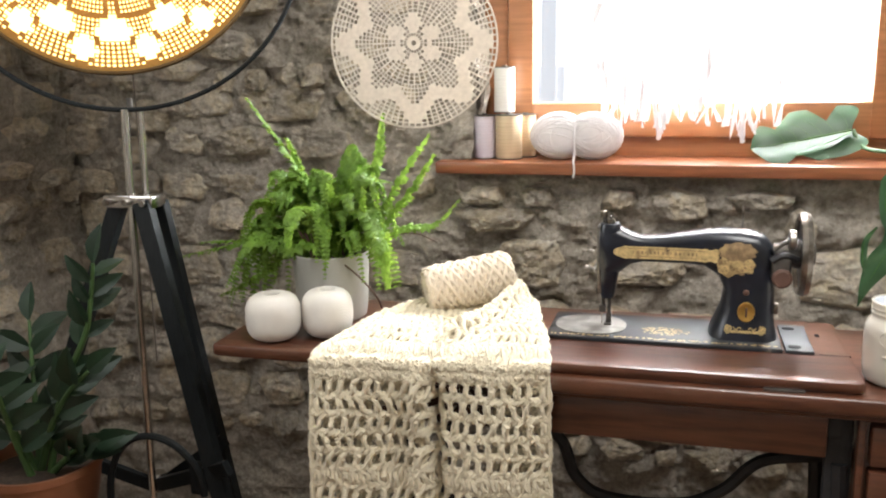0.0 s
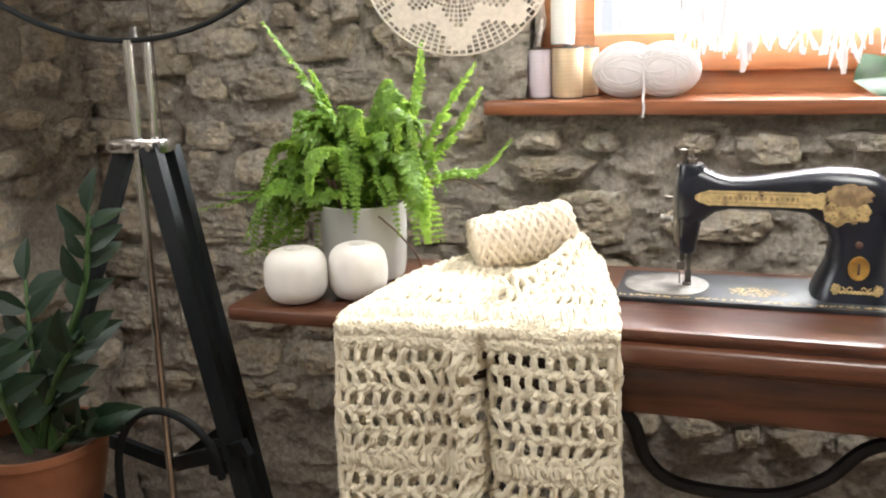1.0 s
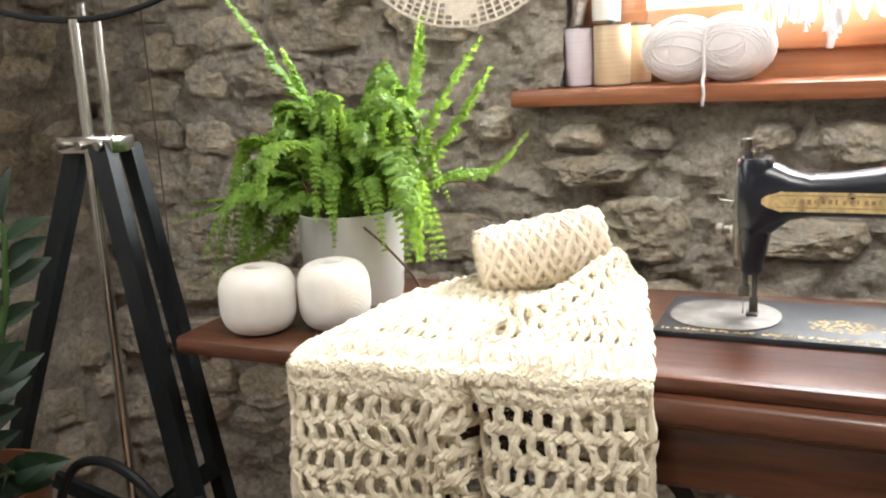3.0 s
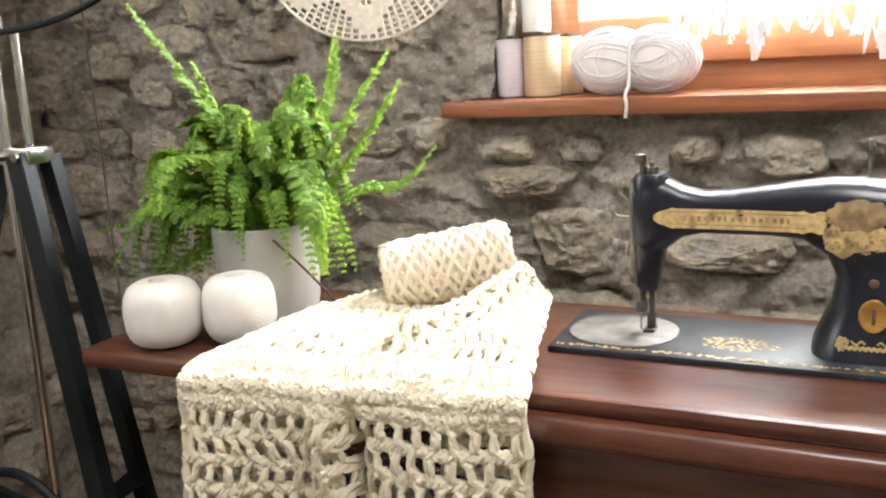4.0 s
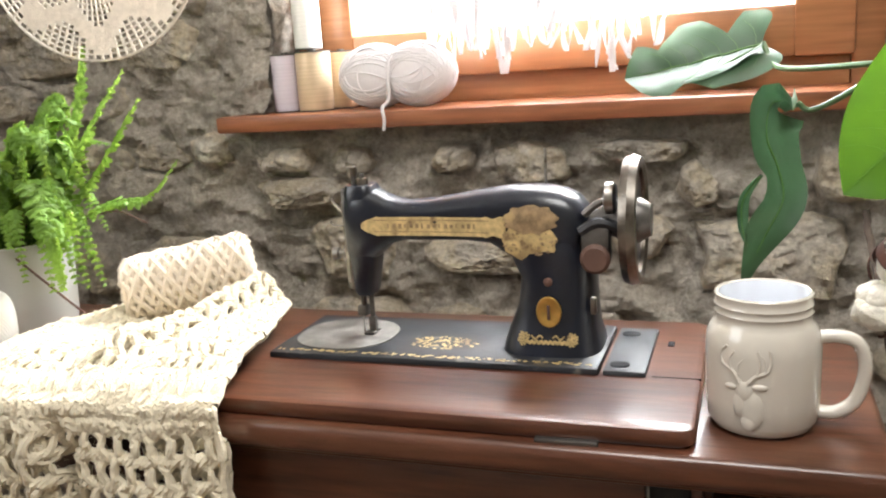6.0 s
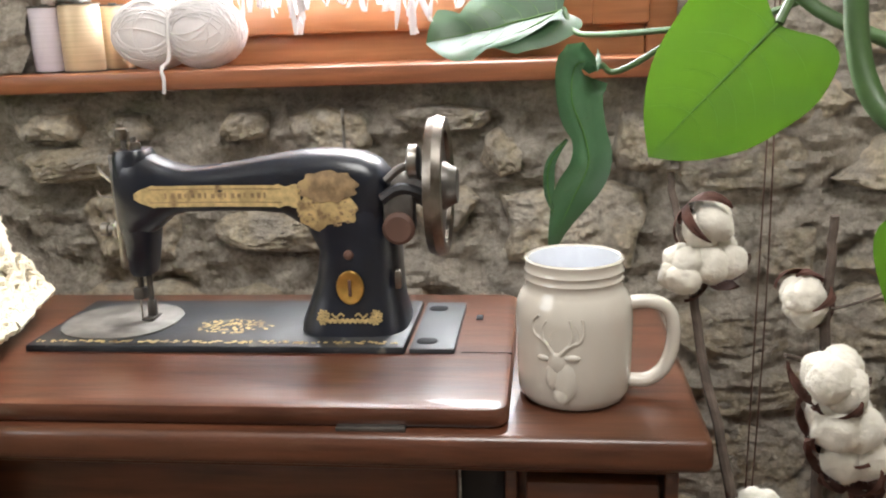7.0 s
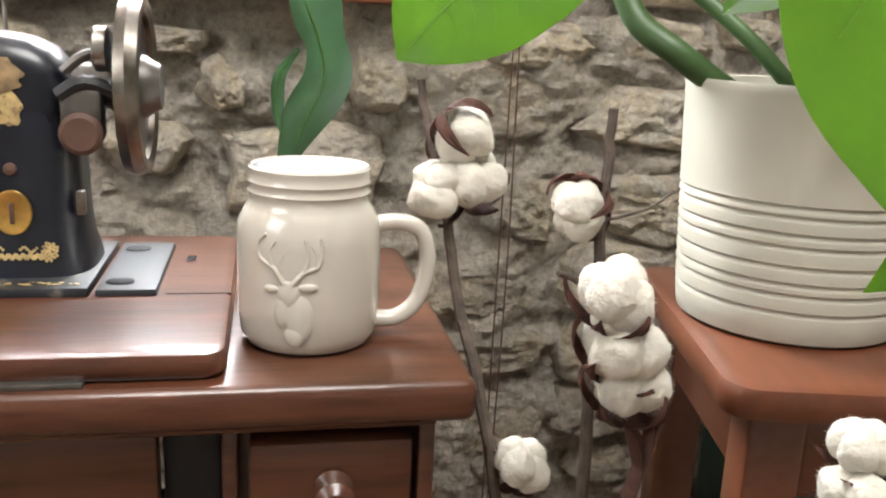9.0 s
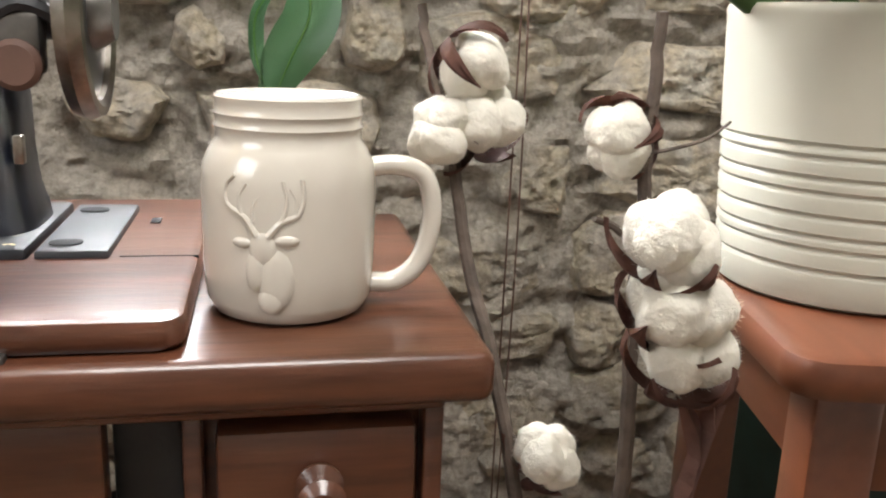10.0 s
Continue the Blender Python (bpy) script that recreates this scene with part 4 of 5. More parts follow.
ribbon_leaf(climber, [(0.430, 1.645, 1.056), (0.406, 1.635, 1.052), (0.402, 1.630, 1.018), (0.414, 1.640, 0.985), (0.420, 1.640, 0.950), (0.404, 1.645, 0.912), (0.388, 1.650, 0.872), (0.378, 1.655, 0.835)],
            (0.012, 0.034, 0.034, 0.022, 0.022, 0.020, 0.011, 0.001), lambda f: 0.35 - 0.7 * f + 0.6 * math.sin(f * 5), LEAFDARK)
ribbon_leaf(climber, [(0.398, 1.655, 0.975), (0.380, 1.650, 0.950), (0.378, 1.648, 0.922), (0.384, 1.65, 0.895)], (0.002, 0.006, 0.006, 0.001), lambda f: 0.4, LEAFDARK)
part("leaf_stalk", tube(spline([(0.432, 1.645, 1.052), (0.448, 1.645, 1.044), (0.49, 1.64, 1.066), (0.55, 1.63, 1.11), (0.66, 1.62, 1.16)], 18), 0.0032, 8), STEM, climber)
add_leaf(climber, (0.402, 1.975, 1.112), (0.212, 1.975, 1.070), (-0.1, -0.75, 0.65), 0.62, LEAFDARK, None, seed=13, fold=0.35, droop=-0.03, blunt=1.4, notches=((1, 4, 0.45), (1, 7, 0.5), (-1, 6, 0.6)))
ribbon_leaf(climber, [(0.400, 1.955, 1.112), (0.36, 1.948, 1.092), (0.31, 1.945, 1.072), (0.25, 1.95, 1.056)], (0.004, 0.013, 0.011, 0.001), lambda f: 1.9, LEAFDARK)
part("leaf_stalk", tube(spline([(0.402, 1.965, 1.114), (0.415, 1.94, 1.085), (0.44, 1.90, 1.078), (0.52, 1.82, 1.082), (0.60, 1.75, 1.09), (0.72, 1.62, 1.15)], 24), 0.004, 8), STEM, climber)
part("main_stem", tube(spline([(0.775, 1.52, 0.94), (0.70, 1.52, 0.985), (0.668, 1.555, 1.02), (0.656, 1.58, 1.10), (0.658, 1.58, 1.25), (0.68, 1.60, 1.5)], 26), 0.011, 10), STEM, climber)
part("main_stem", tube(spline([(0.81, 1.49, 0.94), (0.76, 1.52, 1.00), (0.70, 1.58, 1.06), (0.62, 1.66, 1.12), (0.5, 1.72, 1.3)], 26), 0.007, 10), STEM, climber)
part("aerial_root", tube(spline([(0.86, 1.46, 0.95), (0.825, 1.40, 0.985), (0.80, 1.385, 0.985), (0.775, 1.385, 0.965)], 14), lambda s: 0.008 * (1 - 0.4 * s), 8), STEM, climber)
for k, (nx, ny, nz, dx) in enumerate(((0.800, 1.425, 0.972, -0.022), (0.835, 1.405, 0.978, -0.012), (0.865, 1.415, 0.968, 0.02))):
    knob = tube(spline([(nx + 0.02, ny + 0.03, nz - 0.02), (nx, ny, nz), (nx + dx * 0.6, ny - 0.012, nz - 0.006), (nx + dx, ny - 0.018, nz - 0.028)], 14), lambda f: 0.0115 * (1 - 0.75 * f) * (1 + 0.18 * math.sin(f * 16)), 9)
    nd = part("stem_node", knob, VEIN, climber, "knobbly pale green stem node")
    part("root_tip", tube([(nx + dx, ny - 0.018, nz - 0.027), (nx + dx * 1.1, ny - 0.020, nz - 0.040)], lambda f: 0.0030 * (1 - 0.6 * f), 6), TWIG, nd)
for k in range(9):
    a = k * 0.7
    part("aerial_root", tube(spline([(0.80 + 0.012 * k, 1.44, 0.955), (0.81 + 0.013 * k, 1.415 + 0.006 * math.sin(a), 0.972 + 0.006 * math.cos(a)), (0.84 + 0.014 * k, 1.405, 0.960)], 8), 0.0022, 6), TWIG if k % 2 else VEIN, climber)
for k in range(4):
    part("leaf_stalk", tube(spline([(0.84 + 0.01 * k, 1.46, 0.95), (0.87 + 0.02 * k, 1.43, 0.99), (0.95 + 0.02 * k, 1.42, 1.05 + 0.02 * k)], 12), 0.005, 8), STEM, climber)

# ---- fern in a marble pot ----
FP = (-0.545, 1.545, TZ - 0.004)
fern_pot = thing("fern_pot", "grey marbled ceramic pot with a thin wire handle", "plant pot", FP)
part("body", lathe([(0, 0), (0.058, 0), (0.063, 0.004), (0.066, 0.02), (0.069, 0.08), (0.070, 0.122), (0.0685, 0.124), (0.067, 0.121), (0.066, 0.105)], 48), MARBLE, fern_pot)
part("soil", lathe([(0.0665, 0.108), (0.0, 0.112)], 30), SOIL, fern_pot)
part("wire_handle", tube(spline([(0.045, -0.050, 0.112), (0.075, -0.045, 0.085), (0.095, -0.02, 0.045), (0.09, 0.02, 0.01)], 18), 0.0016, 6), RUST, fern_pot)
fern = thing("fern", "bright green ruffled fern with arching fronds", "fern", (FP[0], FP[1], FP[2] + 0.108))


def frond(ctrl, width, rng, gap=0.0052):
    """One arching frond: a thin stalk with close pairs of crisp, ruffled leaflets."""
    raw = spline(ctrl, 40)
    length = sum((a - b).length for a, b in zip(raw, raw[1:]))
    n = max(16, int(length / gap))
    pts = spline(ctrl, n)
    b = bmesh.new()
    tube(pts, lambda s: 0.0013 * (1 - 0.7 * s), 5, bm=b)
    roll = rng.uniform(-0.6, 0.6)
    for i in range(max(2, n // 9), n + 1):
        s = i / n
        p = pts[i]
        d = (pts[min(i + 1, n)] - pts[i - 1]).normalized()
        side = d.cross(Vector((0, 0, 1)))
        if side.length < 0.25:
            side = d.cross(Vector((0, 1, 0)))
        side = Matrix.Rotation(roll, 3, d) @ side.normalized()
        up = side.cross(d).normalized()
        L = width * min(1.0, 0.35 + 2.2 * s) * (1 - max(0, s - 0.45) / 0.55 * 0.72) * rng.uniform(0.82, 1.12)
        for sg in (-1, 1):
            ax = (side * sg * 0.93 + d * 0.34 + up * rng.uniform(-0.35, 0.35)).normalized()
            cr = ax.cross(up).normalized()
            prev = None
            for k in range(5):
                f = k / 4
                c = p + ax * L * f - up * L * 0.30 * f * f
                w = min(0.0040, L * 0.30) * (0.55, 1.05, 0.9, 0.75, 0.2)[k] * rng.uniform(0.7, 1.25)
                o = up * w * rng.uniform(-0.7, 0.7)
                row = [b.verts.new(c - cr * w + o), b.verts.new(c + up * w * 0.25), b.verts.new(c + cr * w - o)]
                if prev:
                    b.faces.new((prev[0], prev[1], row[1], row[0]))
                    b.faces.new((prev[1], prev[2], row[2], row[1]))
                prev = row
    return b


rng = random.Random(11)
named = [
    ([(0, 0, 0), (-0.015, -0.03, 0.11), (-0.05, -0.06, 0.205), (-0.103, -0.09, 0.298)], 0.023),
    ([(-0.005, 0.01, 0), (-0.015, -0.02, 0.10), (-0.035, -0.03, 0.17), (-0.055, -0.04, 0.225)], 0.022),
    ([(0.01, 0, 0), (0.055, 0.04, 0.10), (0.075, 0.07, 0.19), (0.079, 0.09, 0.262)], 0.014),
    ([(0.02, 0, 0), (0.09, 0.0, 0.08), (0.14, 0.01, 0.16), (0.183, 0.034, 0.228)], 0.019),
    ([(0.02, 0.01, 0), (0.10, 0.02, 0.07), (0.15, 0.03, 0.13), (0.188, 0.05, 0.190)], 0.017),
    ([(-0.01, -0.02, 0), (0.0, -0.09, 0.10), (0.012, -0.165, 0.122), (0.018, -0.205, 0.105), (0.016, -0.212, 0.066)], 0.017),
    ([(0.0, -0.02, 0), (0.0, -0.07, 0.04), (-0.015, -0.10, 0.045), (-0.04, -0.115, 0.03)], 0.019),
    ([(-0.02, 0, 0), (-0.10, 0.02, 0.05), (-0.19, 0.04, 0.02), (-0.33, 0.03, -0.015)], 0.022),
    ([(-0.02, 0, 0), (-0.12, 0.05, 0.06), (-0.20, 0.06, 0.02), (-0.30, 0.05, 0.01)], 0.020),
    ([(-0.02, 0, 0), (-0.09, 0.04, 0.02), (-0.17, 0.05, -0.05), (-0.27, 0.06, -0.10)], 0.015),
    ([(0.02, 0.0, 0), (0.08, -0.04, 0.10), (0.12, -0.06, 0.05), (0.135, -0.07, -0.03)], 0.022),
    ([(0.02, 0.02, 0), (0.13, 0.03, 0.055), (0.19, 0.04, 0.065), (0.235, 0.05, 0.11)], 0.012),
]
for ctrl, w in named:
    part("frond", frond(ctrl, w * 1.2, rng, 0.0044), FERN, fern, smooth=False)


def sprays(count, az, reach, rise, fall, w):
    """A tuft of fronds: azimuth, reach, height of the arch and of the tip, each over a range."""
    for _ in range(count):
        a, r, h, t = radians(rng.uniform(*az)), rng.uniform(*reach), rng.uniform(*rise), rng.uniform(*fall)
        dx, dy = math.cos(a), math.sin(a)
        ctrl = [(0.03 * dx, 0.03 * dy, 0), (0.42 * r * dx, 0.42 * r * dy, h * 0.72), (0.78 * r * dx, 0.78 * r * dy, h), (r * dx, r * dy, t)]
        part("frond", frond(ctrl, rng.uniform(*w), rng), FERN, fern, smooth=False)


sprays(24, (100, 215), (0.12, 0.20), (0.06, 0.15), (-0.08, 0.06), (0.016, 0.023))      # drooping at the wall side
sprays(18, (160, 225), (0.13, 0.20), (0.02, 0.07), (-0.10, -0.02), (0.016, 0.022))
sprays(18, (200, 275), (0.05, 0.10), (0.10, 0.17), (0.08, 0.17), (0.014, 0.020))
sprays(20, (275, 370), (0.07, 0.13), (0.08, 0.17), (-0.02, 0.13), (0.015, 0.021))       # full, bright side
sprays(14, (300, 370), (0.10, 0.14), (0.04, 0.10), (-0.05, 0.03), (0.015, 0.021))
sprays(22, (0, 120), (0.06, 0.14), (0.10, 0.20), (0.08, 0.20), (0.014, 0.020))
for k in range(22):
    a = rng.uniform(0, 6.283)
    part("stalk", tube(spline([(0.03 * math.cos(a), 0.04 * math.sin(a), 0), (0.04 * math.cos(a), 0.05 * math.sin(a) - 0.005, 0.03), (0.055 * math.cos(a), 0.055 * math.sin(a) - 0.01, 0.06)], 6), 0.0012, 5), RUST, fern, "reddish-brown stalk")
part("runner", tube(spline([(0.06, 0.02, 0.02), (0.12, 0.02, 0.045), (0.16, 0.02, 0.050), (0.20, 0.02, 0.035)], 14), 0.0010, 5), RUST, fern, "thin dry runner")

# ---- thread balls ----
def thread_ball(x, y, z0, r, h, rz):
    t = thing("thread_ball", "squat ball of white crochet cotton thread on the table leaf", "thread ball", (x, y, z0), rz, group="white thread balls")
    prof = [(0.012, h - 0.004), (0.014, h - 0.001)]
    for k in range(15):
        a = math.pi / 2 * (1 - 2 * (k + 0.6) / 15.2)
        c, s = math.cos(a), math.sin(a)
        prof.append((r * c ** 0.48, h / 2 + h / 2 * math.copysign(abs(s) ** 0.75, s)))
    prof += [(0.02, 0.0), (0.0, 0.0)]
    b = lathe([(0.0, h - 0.02), (0.012, h - 0.018)] + prof, 96)
    for v in b.verts:
        q = math.atan2(v.co.y, v.co.x)
        rad = math.hypot(v.co.x, v.co.y)
        if rad > 0.02:
            k = 1 + 0.010 * noise.noise(Vector((q * 3 + v.co.z * 60, v.co.z * 8, x * 9))) + 0.004 * math.sin(q * 34 + v.co.z * 260)
            v.co.x *= k
            v.co.y *= k
    part("wound_thread", b, THREADBALL, t)
    return t


def thread_material():
    m = mat("ball_thread", (0.68, 0.65, 0.60), 0.75, var=0.03, scale=60, sheen=0.2)
    n, l = m.node_tree.nodes, m.node_tree.links
    co = n.new("ShaderNodeTexCoord")
    mp = n.new("ShaderNodeMapping")
    mp.inputs["Rotation"].default_value = (0.5, 0.35, 0)
    l.new(co.outputs["Object"], mp.inputs[0])
    w = n.new("ShaderNodeTexWave")
    w.inputs["Scale"].default_value, w.inputs["Distortion"].default_value = 170, 3
    w.inputs["Detail Scale"].default_value = 0.3
    l.new(mp.outputs[0], w.inputs["Vector"])
    b = n.new("ShaderNodeBump")
    b.inputs["Strength"].default_value, b.inputs["Distance"].default_value = 0.2, 0.001
    l.new(w.outputs["Fac"], b.inputs["Height"])
    l.new(b.outputs[0], n["Principled BSDF"].inputs["Normal"])
    return m


THREADBALL = thread_material()
thread_ball(-0.591, 1.390, TZ - 0.004, 0.0475, 0.081, 20)
thread_ball(-0.507, 1.428, TZ - 0.004, 0.0445, 0.083, 140)

# ---- crocheted blanket ----
blanket = thing("crocheted_blanket", "cream chunky crocheted blanket draped over the table's front edge", "blanket")
BX0, BX1 = -0.475, -0.108


def drape(u, v, lift=0.0):
    """A place on the cloth: u across (0..1), v metres from the front edge, back (+) along the top or down (-) the front."""
    x = BX0 + (BX1 - BX0) * u
    by = 1.296 + 0.040 * u
    puff = 0.009 * noise.noise(Vector((u * 5, v * 9, 2.0)))
    if v >= 0:
        edge = math.exp(-v / 0.016)
        ridge = 0.030 * math.exp(-((u - 0.50 - 1.45 * v) / 0.06) ** 2) - 0.010 * math.exp(-((u - 0.36 - 1.2 * v) / 0.08) ** 2)
        mound = 0.016 * math.exp(-((u - 0.85) / 0.2) ** 2) + 0.012 * math.exp(-((u - 0.2) / 0.2) ** 2)
        xx = x + v * 0.30 * (1 - u) - 0.24 * v * u
        return Vector((xx, by + v - 0.010 * edge, TZ + 0.018 - 0.012 * edge + (ridge + mound) * min(1, v / 0.07) + puff + lift))
    d = -v
    fold = 0.010 * math.sin(u * 6.283 * 1.5 + 0.6) * min(1, d / 0.12)
    valley = 0.024 * math.exp(-((u - 0.53) / 0.03) ** 2) * min(1, d / 0.05) - 0.020 * math.exp(-((u - 0.45) / 0.04) ** 2) * min(1, d / 0.05)
    return Vector((x + 0.012 * d * (u - 0.4) * 4 + 0.004 * noise.noise(Vector((v * 25, u * 3, 1))), by - 0.016 - fold + valley + puff * 0.6 - lift, TZ + 0.006 - d + 0.004 * noise.noise(Vector((u * 7, v * 20, 4)))))


WIDTH = BX1 - BX0


def yarn(points, r, rng, bm):
    tube([Vector(p) + Vector((rng.uniform(-1, 1), rng.uniform(-1, 1), rng.uniform(-1, 1))) * r * 0.22 for p in points], lambda s: r * (0.84 + 0.32 * rng.random()), 6, bm=bm, caps=False)


def braid(b, v, u0, u1, lift, r, rng, out):
    """A crocheted chain along the row: three strands plaited."""
    m = int((u1 - u0) * WIDTH / 0.0036)
    for ph in (0.0, 2.094, 4.189):
        yarn([drape(u0 + (u1 - u0) * i / m, v + 0.0042 * math.sin(i * 1.15 + ph), lift) + out * 0.0030 * math.cos(i * 1.15 + ph) for i in range(m + 1)], r, rng, b)


def stitch(b, u, lean, va, dv, lift, r, flare, rng, out):
    """One upright stitch: two strands twisted together, spreading where they meet the chains."""
    ph = rng.random() * 6
    for sg in (0.0, math.pi):
        pts = []
        for i in range(8):
            f = i / 7
            spread = 0.0023 + flare * (2 * abs(f - 0.5)) ** 3
            off = spread * math.cos(ph + sg) if 0.2 < f < 0.8 else spread * math.copysign(1, math.cos(sg))
            pts.append(drape(min(1.0, max(0.0, u + (off + lean * (f - 0.5)) / WIDTH)), va + dv * f, lift) + out * (0.0030 * math.sin(f * math.pi) + 0.0020 * math.sin(ph + sg + f * 4)))
        yarn(pts, r, rng, b)


def fuzz(b, count, va, vb, u0, u1, lift, rng, out):
    """Stray wool fibres standing off the yarn."""
    for _ in range(count):
        p = drape(rng.uniform(u0, u1), rng.uniform(va, vb), lift) + out * rng.uniform(0.001, 0.005)
        d = (out * 0.6 + Vector((rng.uniform(-1, 1), rng.uniform(-1, 1), rng.uniform(-1, 1)))).normalized()
        e = d.orthogonal().normalized() * 0.00022
        b.faces.new([b.verts.new(p - e), b.verts.new(p + e), b.verts.new(p + d * rng.uniform(0.004, 0.009))])


def crochet(name, v0, row, rows, pitch, seed, dense=(), u0=0.0, u1=1.0, lift=0.0, r=0.0036, hairs=0, flare=0.0042):
    """A panel of open crochet: plaited chains with upright stitches between them and oval holes left open."""
    rng = random.Random(seed)
    b = bmesh.new()
    out = Vector((0, 0, 1)) if v0 >= 0 else Vector((0, -1, 0))
    sgn = 1 if v0 >= 0 else -1
    for k in range(rows):
        va, dv = v0 + sgn * row * k, sgn * row
        braid(b, va, u0, u1, lift, r, rng, out)
        step = pitch * (0.42 if k in dense else 1.0)
        cols = int((u1 - u0) * WIDTH / step)
        lean = 0.005 * (1 if k % 2 else -1)
        for c in range(cols):
            u = u0 + (u1 - u0) * (c + (0.35 if k % 2 else 0.65) + rng.uniform(-0.10, 0.10)) / cols
            stitch(b, u, lean + rng.uniform(-0.003, 0.003), va, dv, lift, r * rng.uniform(0.92, 1.12), flare, rng, out)
        for e in (u0, u1):
            yarn([drape(e, va + dv * f, lift) for f in (0, 0.33, 0.67, 1)], r * 1.35, rng, b)
        if hairs:
            fuzz(b, hairs, va, va + dv, u0, u1, lift, rng, out)
    braid(b, v0 + sgn * row * rows, u0, u1, lift, r, rng, out)
    return tagged(part(name, b, YARNCREAM, blanket), kind="stuff")


crochet("front_band", -0.0005, 0.0135, 2, 0.0150, 20, (0, 1), r=0.0039, hairs=160)
crochet("front_panel", -0.0275, 0.0305, 12, 0.0185, 21, (5,), r=0.0041, hairs=420)
crochet("front_lining", -0.040, 0.0305, 11, 0.0170, 24, (0, 4), 0.02, 0.47, -0.013, r=0.0040)
crochet("side_lining", -0.046, 0.0305, 11, 0.0225, 25, (), 0.78, 0.99, -0.013, r=0.0040)
crochet("top_panel", 0.0005, 0.0235, 11, 0.0150, 22, (0,), r=0.0045, hairs=260, flare=0.003)
crochet("top_lining", 0.015, 0.026, 8, 0.0200, 26, (), 0.04, 0.96, -0.012, r=0.0044)

# ---- cone of twine ----
def wound(name, label, cat, m, L, R, strand, passes, turns, material, seed, ends=True):
    rng = random.Random(seed)
    t = new(name)
    t.matrix_world = m
    tagged(t, label, cat)
    core = loft([ring((x, 0, 0), (0, R * s, 0), (0, 0, R * s), 32) for x, s in ((-L / 2 + 0.002, 0.3), (-L / 2 + 0.004, 0.74), (-L / 2 + 0.012, 0.90), (L / 2 - 0.012, 0.90), (L / 2 - 0.004, 0.8), (L / 2 - 0.002, 0.3))])
    part("core", core, material, t)
    b = bmesh.new()
    steps = 22
    pts = []
    total = passes * turns * steps
    for i in range(int(total) + 1):
        a = 2 * math.pi * i / steps
        ph = i / (turns * steps)
        tri = abs((ph % 2) - 1) * 2 - 1
        x = tri * (L / 2 - strand * 1.2)
        edge = max(0, abs(tri) - 0.86) / 0.14
        rr = (R - 0.007 + 0.010 * i / total) * (1 - 0.14 * edge * edge) * (1 + 0.02 * noise.noise(Vector((i * 0.05, seed, 0))))
        pts.append((x, rr * math.cos(a), rr * math.sin(a)))
    tube(pts, strand, 6, bm=b)
    part("wound_cord", b, material, t)
    return t


wound("twine_roll", "beige cross-wound roll of cotton macrame twine on the blanket", "twine roll", pose(-0.287, 1.562, 0.868, 0, -8, 28), 0.168, 0.0385, 0.0042, 74, 1.09, TWINE, 3)

# ---- things on the sill ----
def thread_spool(x, y, z, r, h, material, label):
    t = thing("thread_spool", label, "thread spool", (x, y, z), group="thread spools on the sill")
    part("thread", lathe([(0.0, 0.002), (r * 0.96, 0.002), (r, 0.006), (r, h - 0.006), (r * 0.96, h - 0.002), (0.0, h - 0.002)], 36), material, t)
    part("rim", lathe([(0, 0), (r * 1.04, 0), (r * 1.04, 0.0018), (0, 0.0018)], 36), DULLSTEEL, t)
    part("rim", lathe([(0, h - 0.0018), (r * 1.04, h - 0.0018), (r * 1.04, h), (0, h)], 36), DULLSTEEL, t)
    part("bore", lathe([(0, h + 0.0002), (r * 0.25, h + 0.0002), (r * 0.25, h + 0.003), (0, h + 0.003)], 14), DULLSTEEL, t)


SZ = 1.0495
thread_spool(-0.290, 1.962, SZ, 0.029, 0.096, SPOOLGOLD, "spool of shiny gold thread on the windowsill")
thread_spool(-0.345, 1.968, SZ, 0.0235, 0.094, SPOOLLILAC, "spool of pale lilac thread on the windowsill")
thread_spool(-0.262, 2.010, SZ, 0.024, 0.094, SPOOLGOLD, "spool of golden thread behind another spool")
thread_spool(-0.302, 1.975, SZ + 0.0995, 0.0225, 0.098, SPOOLWHITE, "tall white spool standing on another spool")

skein = thing("yarn_skein", "soft white yarn skein tied in the middle, on the windowsill", "yarn", (-0.143, 1.962, SZ))
rng = random.Random(9)
for sgn in (-1, 1):
    core = bmesh.new()
    bmesh.ops.create_icosphere(core, subdivisions=3, radius=1.0)
    for v in core.verts:
        v.co = Vector((sgn * 0.036 + v.co.x * 0.0600, v.co.y * 0.044, 0.050 + v.co.z * 0.0475))
    part("core", core, YARNWHITE, skein)
    b = bmesh.new()
    for k in range(46):
        tilt, ph = rng.gauss(0, 0.34), rng.gauss(0, 0.25)
        rx, rz = 0.0625, 0.0500
        off = rng.uniform(-0.75, 0.75)
        sc = math.sqrt(1 - off * off)
        loop = []
        for i in range(30):
            a = 2 * math.pi * i / 29
            p = Vector((sc * math.cos(a), off, sc * math.sin(a)))
            p = Matrix.Rotation(tilt, 3, "X") @ Matrix.Rotation(ph, 3, "Z") @ p
            loop.append(Vector((sgn * 0.036 + p.x * rx * (1 + rng.uniform(-0.01, 0.01)), p.y * 0.046, 0.0505 + p.z * rz)))
        tube(loop, 0.0014, 5, bm=b)
    tagged(part("yarn_winding", b, YARNWHITE, skein), kind="stuff")
part("tie", tube(spline([(0.0, -0.034, 0.075), (0.0, -0.042, 0.045), (0.002, -0.050, 0.015), (0.004, -0.082, 0.004), (0.006, -0.083, -0.012), (0.004, -0.082, -0.030)], 20), 0.0026, 6), YARNWHITE, skein)

